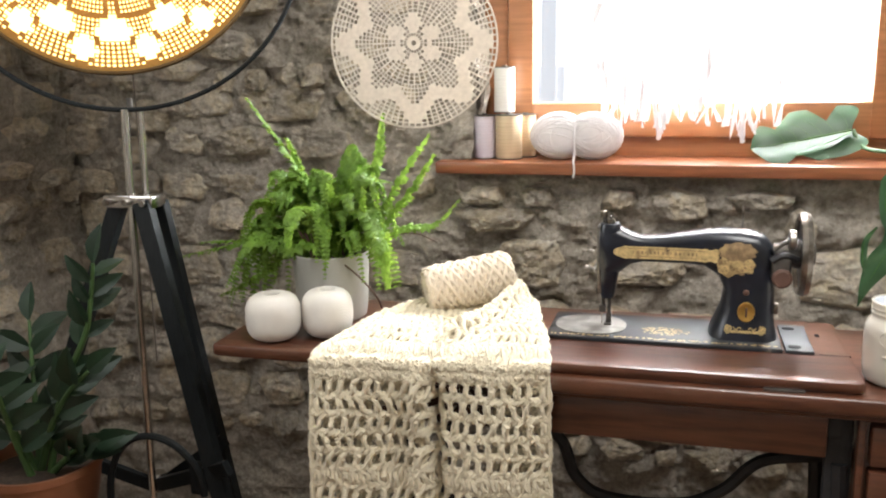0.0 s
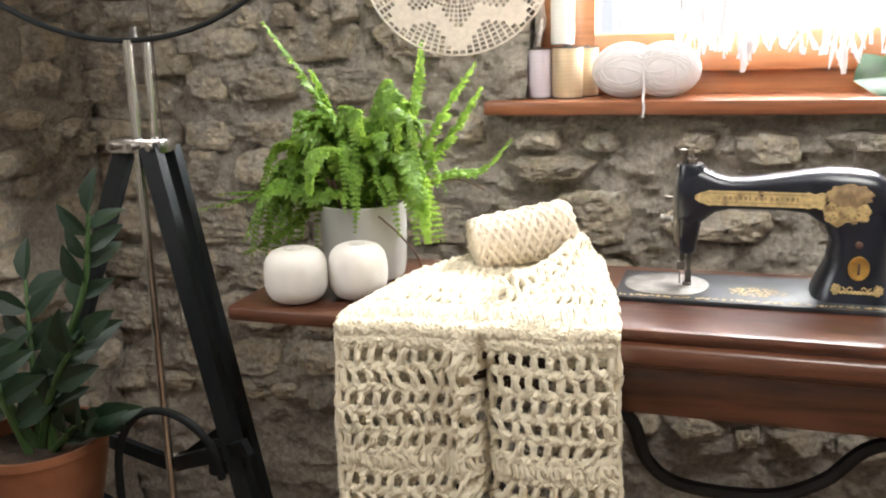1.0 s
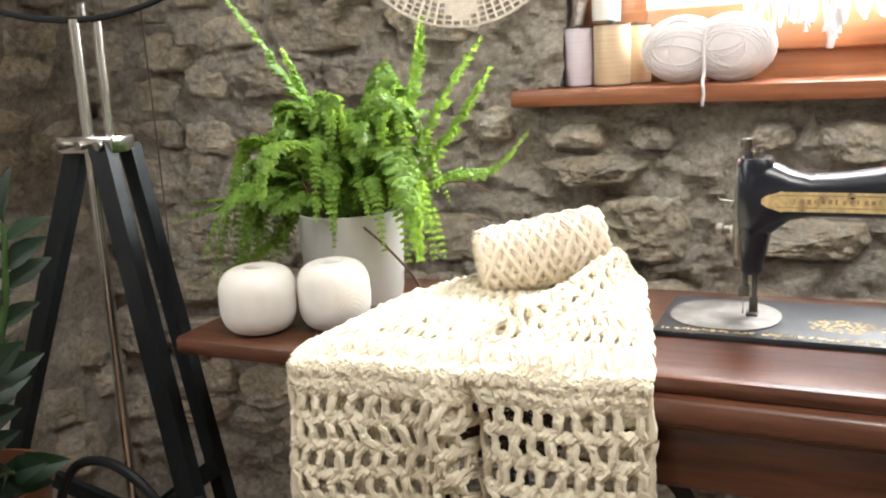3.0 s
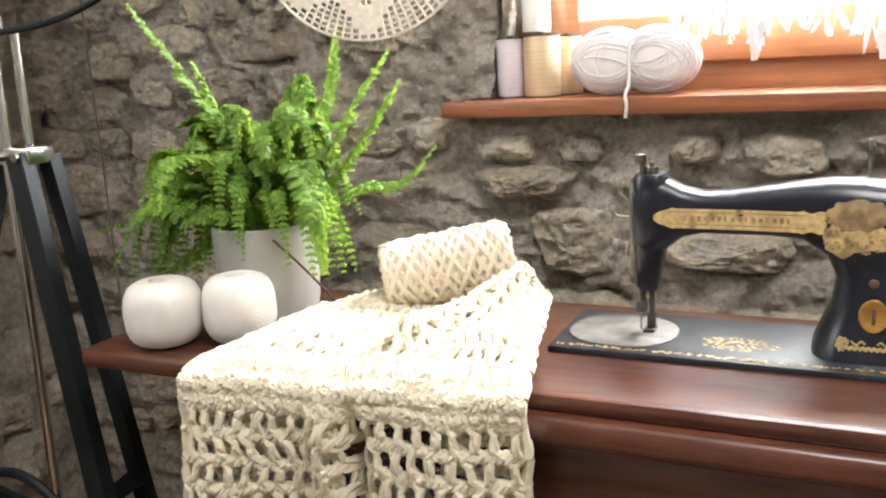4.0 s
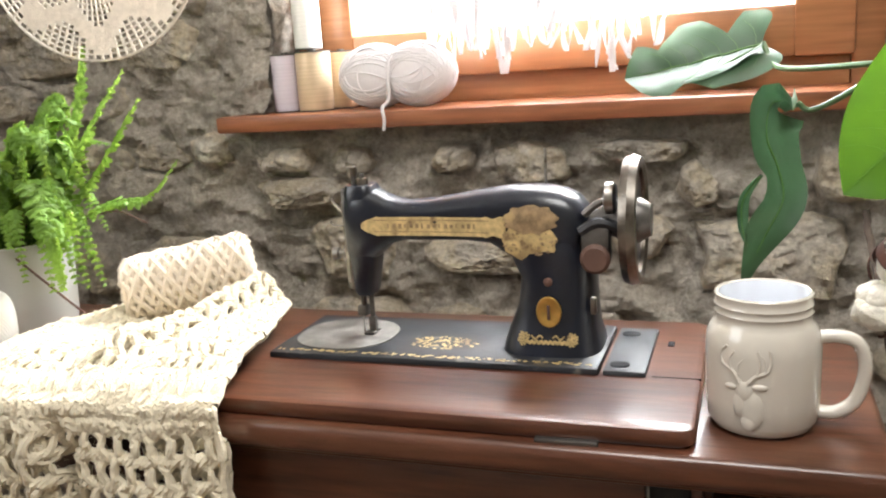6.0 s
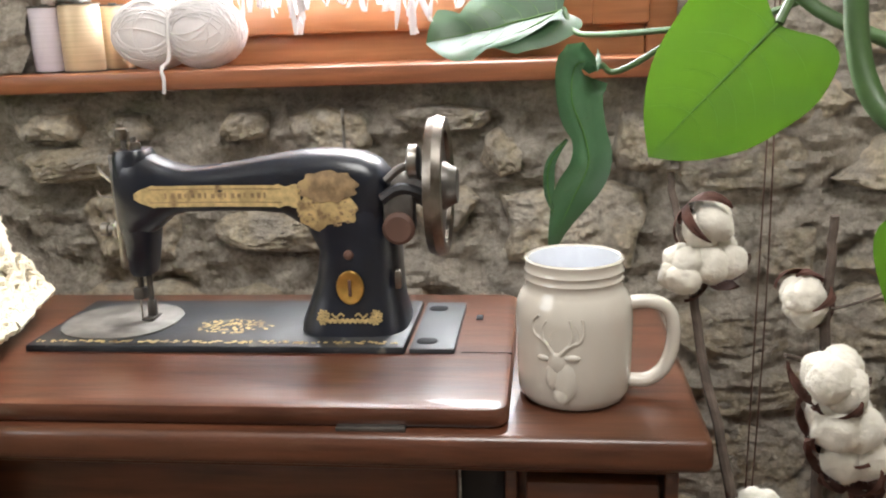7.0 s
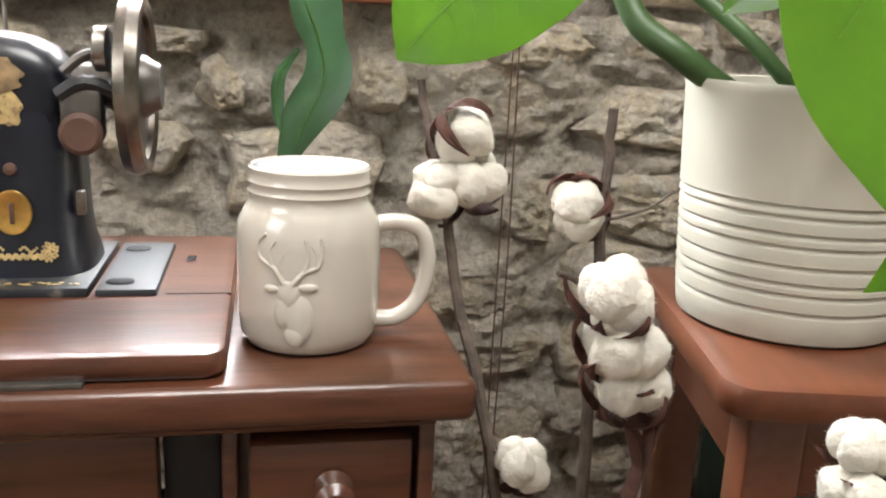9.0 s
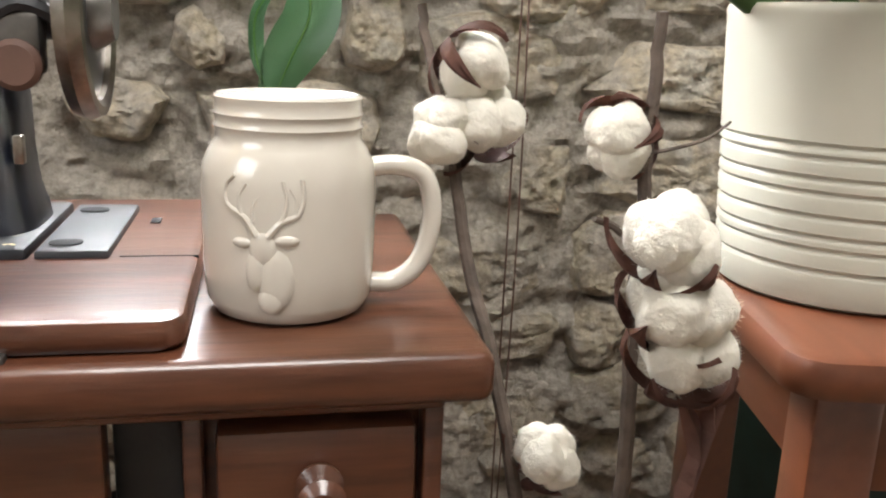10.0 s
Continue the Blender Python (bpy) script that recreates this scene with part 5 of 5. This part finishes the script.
# ---- fringe in the window ----
fringe = thing("fringe_hanging", "white fringe of knotted cotton strips hanging before the window", "wall hanging")
part("rod", tube([(-0.16, 1.975, 1.43), (0.33, 1.975, 1.43)], 0.008, 10), WINWOOD, fringe)
rng = random.Random(17)
for i in range(74):
    f = i / 73
    x = -0.115 + 0.385 * f + rng.uniform(-0.010, 0.010)
    clump = 0.5 + 0.5 * math.sin(f * 21 + 0.6) * math.cos(f * 8)
    low = 1.078 + 0.085 * clump * rng.uniform(0.6, 1.2) + (0.05 if f < 0.06 or f > 0.93 else 0) + rng.uniform(0, 0.03)
    w = rng.uniform(0.0026, 0.0062)
    y = 1.975 + rng.uniform(-0.012, 0.012)
    tip = rng.uniform(-0.016, 0.016)
    ctrl = [(x, y, 1.43), (x + rng.uniform(-0.01, 0.01), y, 1.36), (x + rng.uniform(-0.010, 0.010), y - 0.004, low + 0.13), (x + rng.uniform(-0.012, 0.012), y, low + 0.05), (x + tip, y, low)]
    if i % 6 == 0:
        ctrl += [(x + tip * 1.6, y - 0.003, low + 0.004), (x + tip * 2.0, y - 0.004, low + 0.035)]
    pts = spline(ctrl, 26)
    ph = rng.random() * 6
    b = loft([ring(p, (w * math.cos(ph + k * 0.30), w * math.sin(ph + k * 0.30) * 0.6, 0), (0.0012 * math.sin(ph), 0.0015, 0), 6) for k, p in enumerate(pts)])
    part("strip", b, RAG, fringe)

# ---- lace doily in a hoop ----
def lace_disc(R, rings, sectors, solid, thick=0.0012, frame_w=0.26):
    b = bmesh.new()
    def P(r, a):
        return Vector((R * r * math.cos(a), 0, R * r * math.sin(a)))
    for i in range(rings):
        r0, r1 = 0.03 + 0.97 * i / rings, 0.03 + 0.97 * (i + 1) / rings
        ns = sectors if r0 > 0.45 else sectors // 2 if r0 > 0.2 else sectors // 4
        for j in range(ns):
            a0, a1 = 2 * math.pi * j / ns, 2 * math.pi * (j + 1) / ns
            kind = solid((r0 + r1) / 2, (a0 + a1) / 2)
            o = [P(r0, a0), P(r0, a1), P(r1, a1), P(r1, a0)]
            if kind == 1:
                b.faces.new([b.verts.new(p) for p in o])
            elif kind == 0:
                c = sum(o, Vector()) / 4
                inn = [p + (c - p) * 2 * frame_w for p in o]
                vo, vi = [b.verts.new(p) for p in o], [b.verts.new(p) for p in inn]
                for k in range(4):
                    b.faces.new((vo[k], vo[(k + 1) % 4], vi[(k + 1) % 4], vi[k]))
    bmesh.ops.remove_doubles(b, verts=b.verts[:], dist=0.00005)
    geo = bmesh.ops.extrude_face_region(b, geom=b.faces[:])
    bmesh.ops.translate(b, verts=[v for v in geo["geom"] if isinstance(v, bmesh.types.BMVert)], vec=(0, -thick, 0))
    for v in b.verts:
        v.co.y += 0.004 * noise.noise(v.co * 14)
    return b


def star(r, a):
    turn = a / (2 * math.pi)
    s = abs(((turn * 8) % 1) - 0.5) * 2          # 0 on a point's axis, 1 between two
    q = abs(((turn * 6) % 1) - 0.5) * 2          # the same for the six petals in the middle
    if r < 0.06 or r > 0.98:
        return 1
    if 0.10 < r < 0.36:
        return 1 if q < 0.80 * math.sin(math.pi * (r - 0.10) / 0.26) else 0
    if r < 0.46:
        return 0
    return 1 if abs(r - (0.60 + 0.26 * s)) < 0.105 else 0


lace = thing("lace_doily", "round ecru crocheted lace doily stretched in a hanging hoop", "doily", (-0.384, 1.575, 1.292), 8)
part("lace", lace_disc(0.146, 21, 80, star, 0.0014, 0.13), LACE, lace)
hoop = [Vector((0.147 * math.cos(2 * math.pi * k / 64), 0, 0.147 * math.sin(2 * math.pi * k / 64))) for k in range(65)]
part("hoop", tube(hoop, 0.0018, 6, caps=False), LACE, lace)
part("hanging_thread", tube([(0, 0, 0.147), (0, 0, 1.15)], 0.0008, 5), STRING, lace)

# ---- tripod floor lamp ----
lamp = thing("floor_lamp", "tripod lamp with lit lace shade and black legs", "floor lamp", (-0.010, 0.042, 0))
LPX, LPY = -0.885, 1.42
part("pole", tube([(LPX - 0.006, LPY - 0.02, 0.30), (LPX + 0.003, LPY - 0.01, 1.185)], 0.0075, 14), CHROME, lamp)
part("pole", tube([(LPX + 0.017, LPY + 0.012, 1.0), (LPX + 0.021, LPY + 0.012, 1.185)], 0.0065, 14), CHROME, lamp)
part("finial", tube([(LPX + 0.008, LPY, 1.18), (LPX + 0.008, LPY, 1.205)], 0.006, 10), DULLSTEEL, lamp)
cl = box(-0.938, 1.400, 1.006, -0.835, 1.445, 1.030, 0.004)
clamp = part("clamp", cl, CHROME, lamp, "chrome clamp block")
for x in (-0.925, -0.885, -0.850):
    b = lathe([(0, 0), (0.006, 0), (0.006, 0.012), (0, 0.012)], 12)
    b.transform(pose(x, 1.400, 1.018, 90, 0, 0))
    part("bolt", b, STEEL, clamp)


def leg(a, b, w, th):
    a, b = Vector(a), Vector(b)
    d = (b - a).normalized()
    s = Vector((0, 1, 0)).cross(d).normalized()
    t = d.cross(s)
    return loft([[p + s * w + t * th, p - s * w + t * th, p - s * w - t * th, p + s * w - t * th] for p in (a, a.lerp(b, 0.5), b)])


part("leg", leg((-0.858, 1.405, 1.018), (-0.530, 1.24, 0.0), 0.016, 0.010), LEGBLACK, lamp)
part("leg", leg((-0.922, 1.425, 1.012), (-1.330, 1.36, 0.0), 0.015, 0.010), LEGBLACK, lamp)
part("leg", leg((-0.848, 1.445, 1.015), (-0.665, 1.45, 0.0), 0.012, 0.010), LEGBLACK, lamp)
DC = Vector((-0.885, 1.40, 1.535))
dish = new("shade")
dish.parent = lamp
dish.matrix_local = pose(*DC, 4, 0, 24)


def flower(r, a):
    q = (a / (2 * math.pi) * 14) % 1
    s = abs(q - 0.5) * 2
    if r > 0.965:
        return 1
    if ((r - 0.87) / 0.075) ** 2 + ((1 - s) / 0.42) ** 2 < 1:
        return 2
    if ((r - 0.76) / 0.10) ** 2 + (s / 0.62) ** 2 < 1:
        return 2 if r < 0.80 else 0
    if abs(r - 0.66) < 0.012 or abs(s - (0.25 + (r - 0.6) * 1.8)) < 0.10:
        return 1
    if r > 0.62:
        return 0
    return 2 if ((r - 0.48) / 0.09) ** 2 + ((1 - s) / 0.5) ** 2 < 1 else 0


part("lace_front", lace_disc(0.285, 36, 168, flower, 0.001, 0.22), SHADELACE, dish, "backlit crocheted lace front")
diff = lathe([(0.0, 0.0), (0.15, 0.0), (0.280, 0.0)], 64)
diff.transform(pose(0, 0.012, 0, 90, 0, 0))
part("diffuser", diff, LAMPGLOW, dish, "glowing warm diffuser")
bowl = lathe([(0.286, -0.006), (0.290, 0.004), (0.284, 0.015), (0.26, 0.06), (0.20, 0.11), (0.10, 0.145), (0.0, 0.155)], 64)
bowl.transform(pose(0, 0, 0, -90, 0, 0))
part("dish", bowl, LEGBLACK, dish)
rim = [Vector((0.287 * math.cos(2 * math.pi * k / 72), -0.004, 0.287 * math.sin(2 * math.pi * k / 72))) for k in range(73)]
part("rim", tube(rim, 0.004, 8, caps=False), mat("dark_brass", (0.12, 0.075, 0.03), 0.4, 0.6), dish)
yoke = [Vector((LPX + 0.006 + 0.31 * math.cos(math.pi * k / 40) * 1.0, LPY - 0.005 + 0.10 * math.cos(math.pi * k / 40), 1.487 - 0.303 * math.sin(math.pi * k / 40))) for k in range(41)]
part("yoke", tube(yoke, 0.0045, 8), LEGBLACK, lamp, "thin black yoke")

# ---- dark houseplant in a copper pot ----
zz_pot = thing("copper_pot", "dull copper plant pot", "plant pot", (-0.985, 1.25, 0.035))
part("stand", lathe([(0, -0.035), (0.10, -0.035), (0.10, 0.02), (0.05, 0.04), (0.05, 0.38), (0.10, 0.40), (0.10, 0.41), (0, 0.41)], 32), LEGBLACK, zz_pot, "dark plant stand")
part("body", lathe([(0, 0.412), (0.075, 0.412), (0.095, 0.50), (0.102, 0.545), (0.106, 0.547), (0.106, 0.56), (0.100, 0.56), (0.097, 0.53)], 40), COPPER, zz_pot)
part("soil", lathe([(0.098, 0.535), (0, 0.54)], 24), SOIL, zz_pot)
zz = thing("zz_plant", "dark green glossy-leaved houseplant with upright stems", "houseplant", (-0.985, 1.25, 0.565))
rng = random.Random(23)


def zz_stem(ctrl, n, size):
    pts = spline(ctrl, 20)
    st = part("stem", tube(pts, lambda s: 0.007 * (1 - 0.6 * s), 7), STEM, zz)
    b = bmesh.new()
    for i in range(n):
        s = 0.25 + 0.75 * i / (n - 1)
        p = pts[int(s * 20)]
        d = (pts[min(20, int(s * 20) + 1)] - pts[int(s * 20) - 1]).normalized()
        a = (i % 2) * math.pi + rng.uniform(-0.6, 0.6)
        side = Matrix.Rotation(a, 3, d) @ Vector((0.9, 0.3, 0))
        ax = (side.normalized() * 0.8 + d * rng.uniform(0.4, 0.9)).normalized() if i < n - 1 else d
        cr = ax.cross(Vector((rng.uniform(-0.3, 0.3), -1, 0.3))).normalized()
        nz = cr.cross(ax)
        L = size * rng.uniform(0.8, 1.15)
        prev = None
        for f, w in ((0, 0.03), (0.2, 0.17), (0.45, 0.24), (0.7, 0.18), (0.9, 0.08), (1.0, 0.01)):
            c = p + ax * L * f - nz * L * 0.2 * f * f
            row = [b.verts.new(c - cr * w * L + nz * w * L * 0.4), b.verts.new(c), b.verts.new(c + cr * w * L + nz * w * L * 0.4)]
            if prev:
                b.faces.new((prev[0], prev[1], row[1], row[0]))
                b.faces.new((prev[1], prev[2], row[2], row[1]))
            prev = row
    part("leaves", b, ZZLEAF, zz)


zz_stem([(0.02, 0, 0), (0.06, 0, 0.15), (0.12, 0, 0.26), (0.14, 0, 0.33), (0.15, 0.0, 0.385)], 12, 0.066)
zz_stem([(0, 0, 0), (0.05, -0.02, 0.10), (0.10, -0.03, 0.17), (0.16, -0.05, 0.22)], 8, 0.08)
zz_stem([(0, 0, 0), (-0.05, -0.02, 0.12), (-0.10, -0.03, 0.20)], 9, 0.09)
zz_stem([(0, -0.02, 0), (0.0, -0.06, 0.12), (0.02, -0.10, 0.22)], 8, 0.08)
zz_stem([(0, 0, 0), (-0.02, 0.03, 0.14), (-0.04, 0.06, 0.26)], 10, 0.085)
zz_stem([(0.02, 0, 0), (0.09, -0.02, 0.06), (0.15, -0.04, 0.09)], 8, 0.085)

# ---- lamp's spreader and cable ----
collar = lathe([(0, 0), (0.016, 0), (0.018, 0.004), (0.018, 0.030), (0.014, 0.036), (0, 0.036)], 20)
collar.transform(pose(LPX - 0.004, LPY, 0.44))
col = part("collar", collar, CHROME, lamp)
for a, b in (((-0.885, 1.41, 0.455), (-0.665, 1.305, 0.565)), ((-0.895, 1.41, 0.455), (-1.13, 1.385, 0.53)), ((-0.875, 1.425, 0.455), (-0.735, 1.42, 0.56))):
    part("spreader_bar", leg(a, b, 0.013, 0.006), LEGBLACK, lamp)
part("pivot", box(-0.765, 1.335, 0.485, -0.735, 1.36, 0.545, 0.006), LEGBLACK, lamp)
part("cable", tube(spline([(-0.880, 1.26, 0.45), (-0.872, 1.26, 0.55), (-0.838, 1.26, 0.612), (-0.788, 1.26, 0.632), (-0.738, 1.26, 0.620), (-0.705, 1.27, 0.575), (-0.700, 1.28, 0.52)], 30), 0.0065, 8), LEGBLACK, lamp, "black padded cable loop")
part("white_cable", tube(spline([(-0.745, 1.38, 0.535), (-0.735, 1.37, 0.48), (-0.715, 1.36, 0.45), (-0.68, 1.36, 0.40)], 14), 0.0025, 6), YARNWHITE, lamp, "thin white cable")

# ---- cords on the walls ----
cord = thing("bead_chain", "thin beaded pull chain hanging by the wall", "chain", (-1.15, 1.86, 0))
part("chain", tube([(0, 0, 0.55), (0.004, 0, 1.0), (0, 0, 2.4)], 0.0018, 6), STRING, cord)
for dx in (0.0, 0.006):
    wire = thing("hanging_wire", "thin rusty wire hanging down the stone wall", "wire", (0.655 + dx, 1.88, 0), group="wires on the wall")
    part("strand", tube(spline([(0, 0, 0.3), (0.002 + dx, 0, 0.7), (0.004, 0, 1.1), (0.0, 0, 1.6)], 14), 0.0011, 5), RUST, wire)

# ---- stones of the walls ----
def stone_mesh(w, h, depth, rng, name, rings=12, n=40):
    """A rubble stone w by h in x and z: an angular outline and a broken, faceted face towards -y."""
    sd = rng.random() * 90
    k = rng.choice((6, 7, 8))
    corners = []
    for i in range(k):
        a = 2 * math.pi * (i + rng.uniform(-0.28, 0.28)) / k
        ca, sa, e = math.cos(a), math.sin(a), 3.2
        f = rng.uniform(0.84, 1.10)
        corners.append((w / 2 * math.copysign(abs(ca) ** (2 / e), ca) * f, h / 2 * math.copysign(abs(sa) ** (2 / e), sa) * f))
    outline = []
    for i in range(n):
        q = i / n * k
        a, b, t = corners[int(q) % k], corners[(int(q) + 1) % k], q - int(q)
        x, z = a[0] + (b[0] - a[0]) * t, a[1] + (b[1] - a[1]) * t
        g = 1 + 0.09 * noise.noise(Vector((x * 45 + sd, z * 45, sd)))
        outline.append((x * g, z * g))
    planes = [(rng.uniform(0.75, 1.35), rng.uniform(-0.9, 0.9), rng.uniform(-0.9, 0.7)) for _ in range(5)]
    verts, faces = [], []
    for q in range(rings + 1):
        s = 1 - q / (rings + 0.5)
        for x0, z0 in outline:
            x, z = x0 * s, z0 * s
            if q:
                d = depth * min(1.0, 2.2 * (1 - s ** 3)) * min(c + a * x / w * 2 + b * z / h * 2 for c, a, b in planes)
                d += 0.20 * depth * noise.fractal(Vector((x * 32 + sd, sd, z * 38)), 0.8, 2.1, 4)
                d += 0.006 * (noise.ridged_multi_fractal(Vector((x * 34 + sd, sd, z * 48)), 0.9, 2.1, 4, 1.0, 2.0) - 1.0)
            else:
                d = -0.02
            verts.append((x, -d, z))
    verts.append(tuple(sum(c) / n for c in zip(*verts[-n:])))
    for q in range(rings):
        for i in range(n):
            j = (i + 1) % n
            faces.append((q * n + i, q * n + j, (q + 1) * n + j, (q + 1) * n + i))
    for i in range(n):
        faces.append((rings * n + i, rings * n + (i + 1) % n, (rings + 1) * n))
    me = bpy.data.meshes.new(name)
    me.from_pydata(verts, [], faces)
    me.materials.append(STONE)
    me.shade_smooth()
    me.set_sharp_from_angle(angle=radians(24))
    return me


def set_stone(parent, place, cx, cz, w, h, depth, rng, tilt):
    ob = new("stone", stone_mesh(w, h, depth, rng, "stone"))
    ob.parent = parent
    ob.matrix_local = place @ pose(cx, -0.006, cz, 0, tilt, 0)


def lay_stones(parent, place, length, z0, z1, skip, seed, course=0.118):
    """Random rubble in rough courses, some of it lost under the mortar."""
    rng = random.Random(seed)
    z = z0
    while z < z1:
        hrow = course * rng.uniform(0.5, 1.2)
        x = -rng.uniform(0, 0.1)
        while x < length:
            w = hrow * rng.uniform(0.9, 2.4)
            h = hrow * rng.uniform(0.75, 1.12)
            cx, cz = x + w / 2, z + hrow / 2 + rng.uniform(-0.018, 0.018)
            if not skip(cx, cz, w, hrow) and rng.random() < 0.95:
                set_stone(parent, place, cx, cz, w * rng.uniform(0.9, 1.08), h, rng.uniform(0.014, 0.038), rng, rng.uniform(-8, 8))
            x += w + rng.uniform(0.0, 0.016)
        z += hrow * 0.97


# the larger stones round the machine: middle x and z, width and height
LARGE = ((-0.311, 0.918, 0.19, 0.058), (-0.235, 0.822, 0.155, 0.130), (-0.005, 0.812, 0.225, 0.068), (0.076, 0.960, 0.142, 0.066), (-0.048, 0.968, 0.09, 0.046), (-0.350, 0.974, 0.115, 0.046),
         (-0.222, 0.969, 0.078, 0.042), (0.236, 0.973, 0.15, 0.038), (0.318, 0.922, 0.062, 0.070), (0.410, 0.812, 0.205, 0.132), (0.227, 0.845, 0.108, 0.08), (0.506, 0.934, 0.075, 0.098))


def skip_north(cx, cz, w, h):
    x = cx + LX
    if (x + w * 0.5 > WX0 - 0.075 and x - w * 0.5 < WX1 + 0.02 and cz + h * 0.5 > 1.010) or x + w / 2 > 1.5:
        return True
    if abs(x + 0.532) < 0.07 + w * 0.3 and abs(cz - 0.905) < 0.035 + h * 0.3:
        return True          # a hollow where a stone is lost
    return any(abs(x - fx) < (fw + w) * 0.40 and abs(cz - fz) < (fh + h) * 0.36 for fx, fz, fw, fh in LARGE)


_rng = random.Random(52)
for fx, fz, fw, fh in LARGE:
    set_stone(wall_north, pose(0, WY, 0), fx, fz, fw * 1.04, fh * 1.04, _rng.uniform(0.036, 0.052), _rng, _rng.uniform(-3, 3))
lay_stones(wall_north, pose(LX, WY, 0), 3.0, 0.36, 1.72, skip_north, 31)
lay_stones(wall_west, pose(LX, 1.12, 0, 0, 0, 90), 0.83, 0.3, 1.7, lambda *a: a[0] + a[2] / 2 > 0.83 or a[0] - a[2] / 2 < 0.0, 37, 0.11)
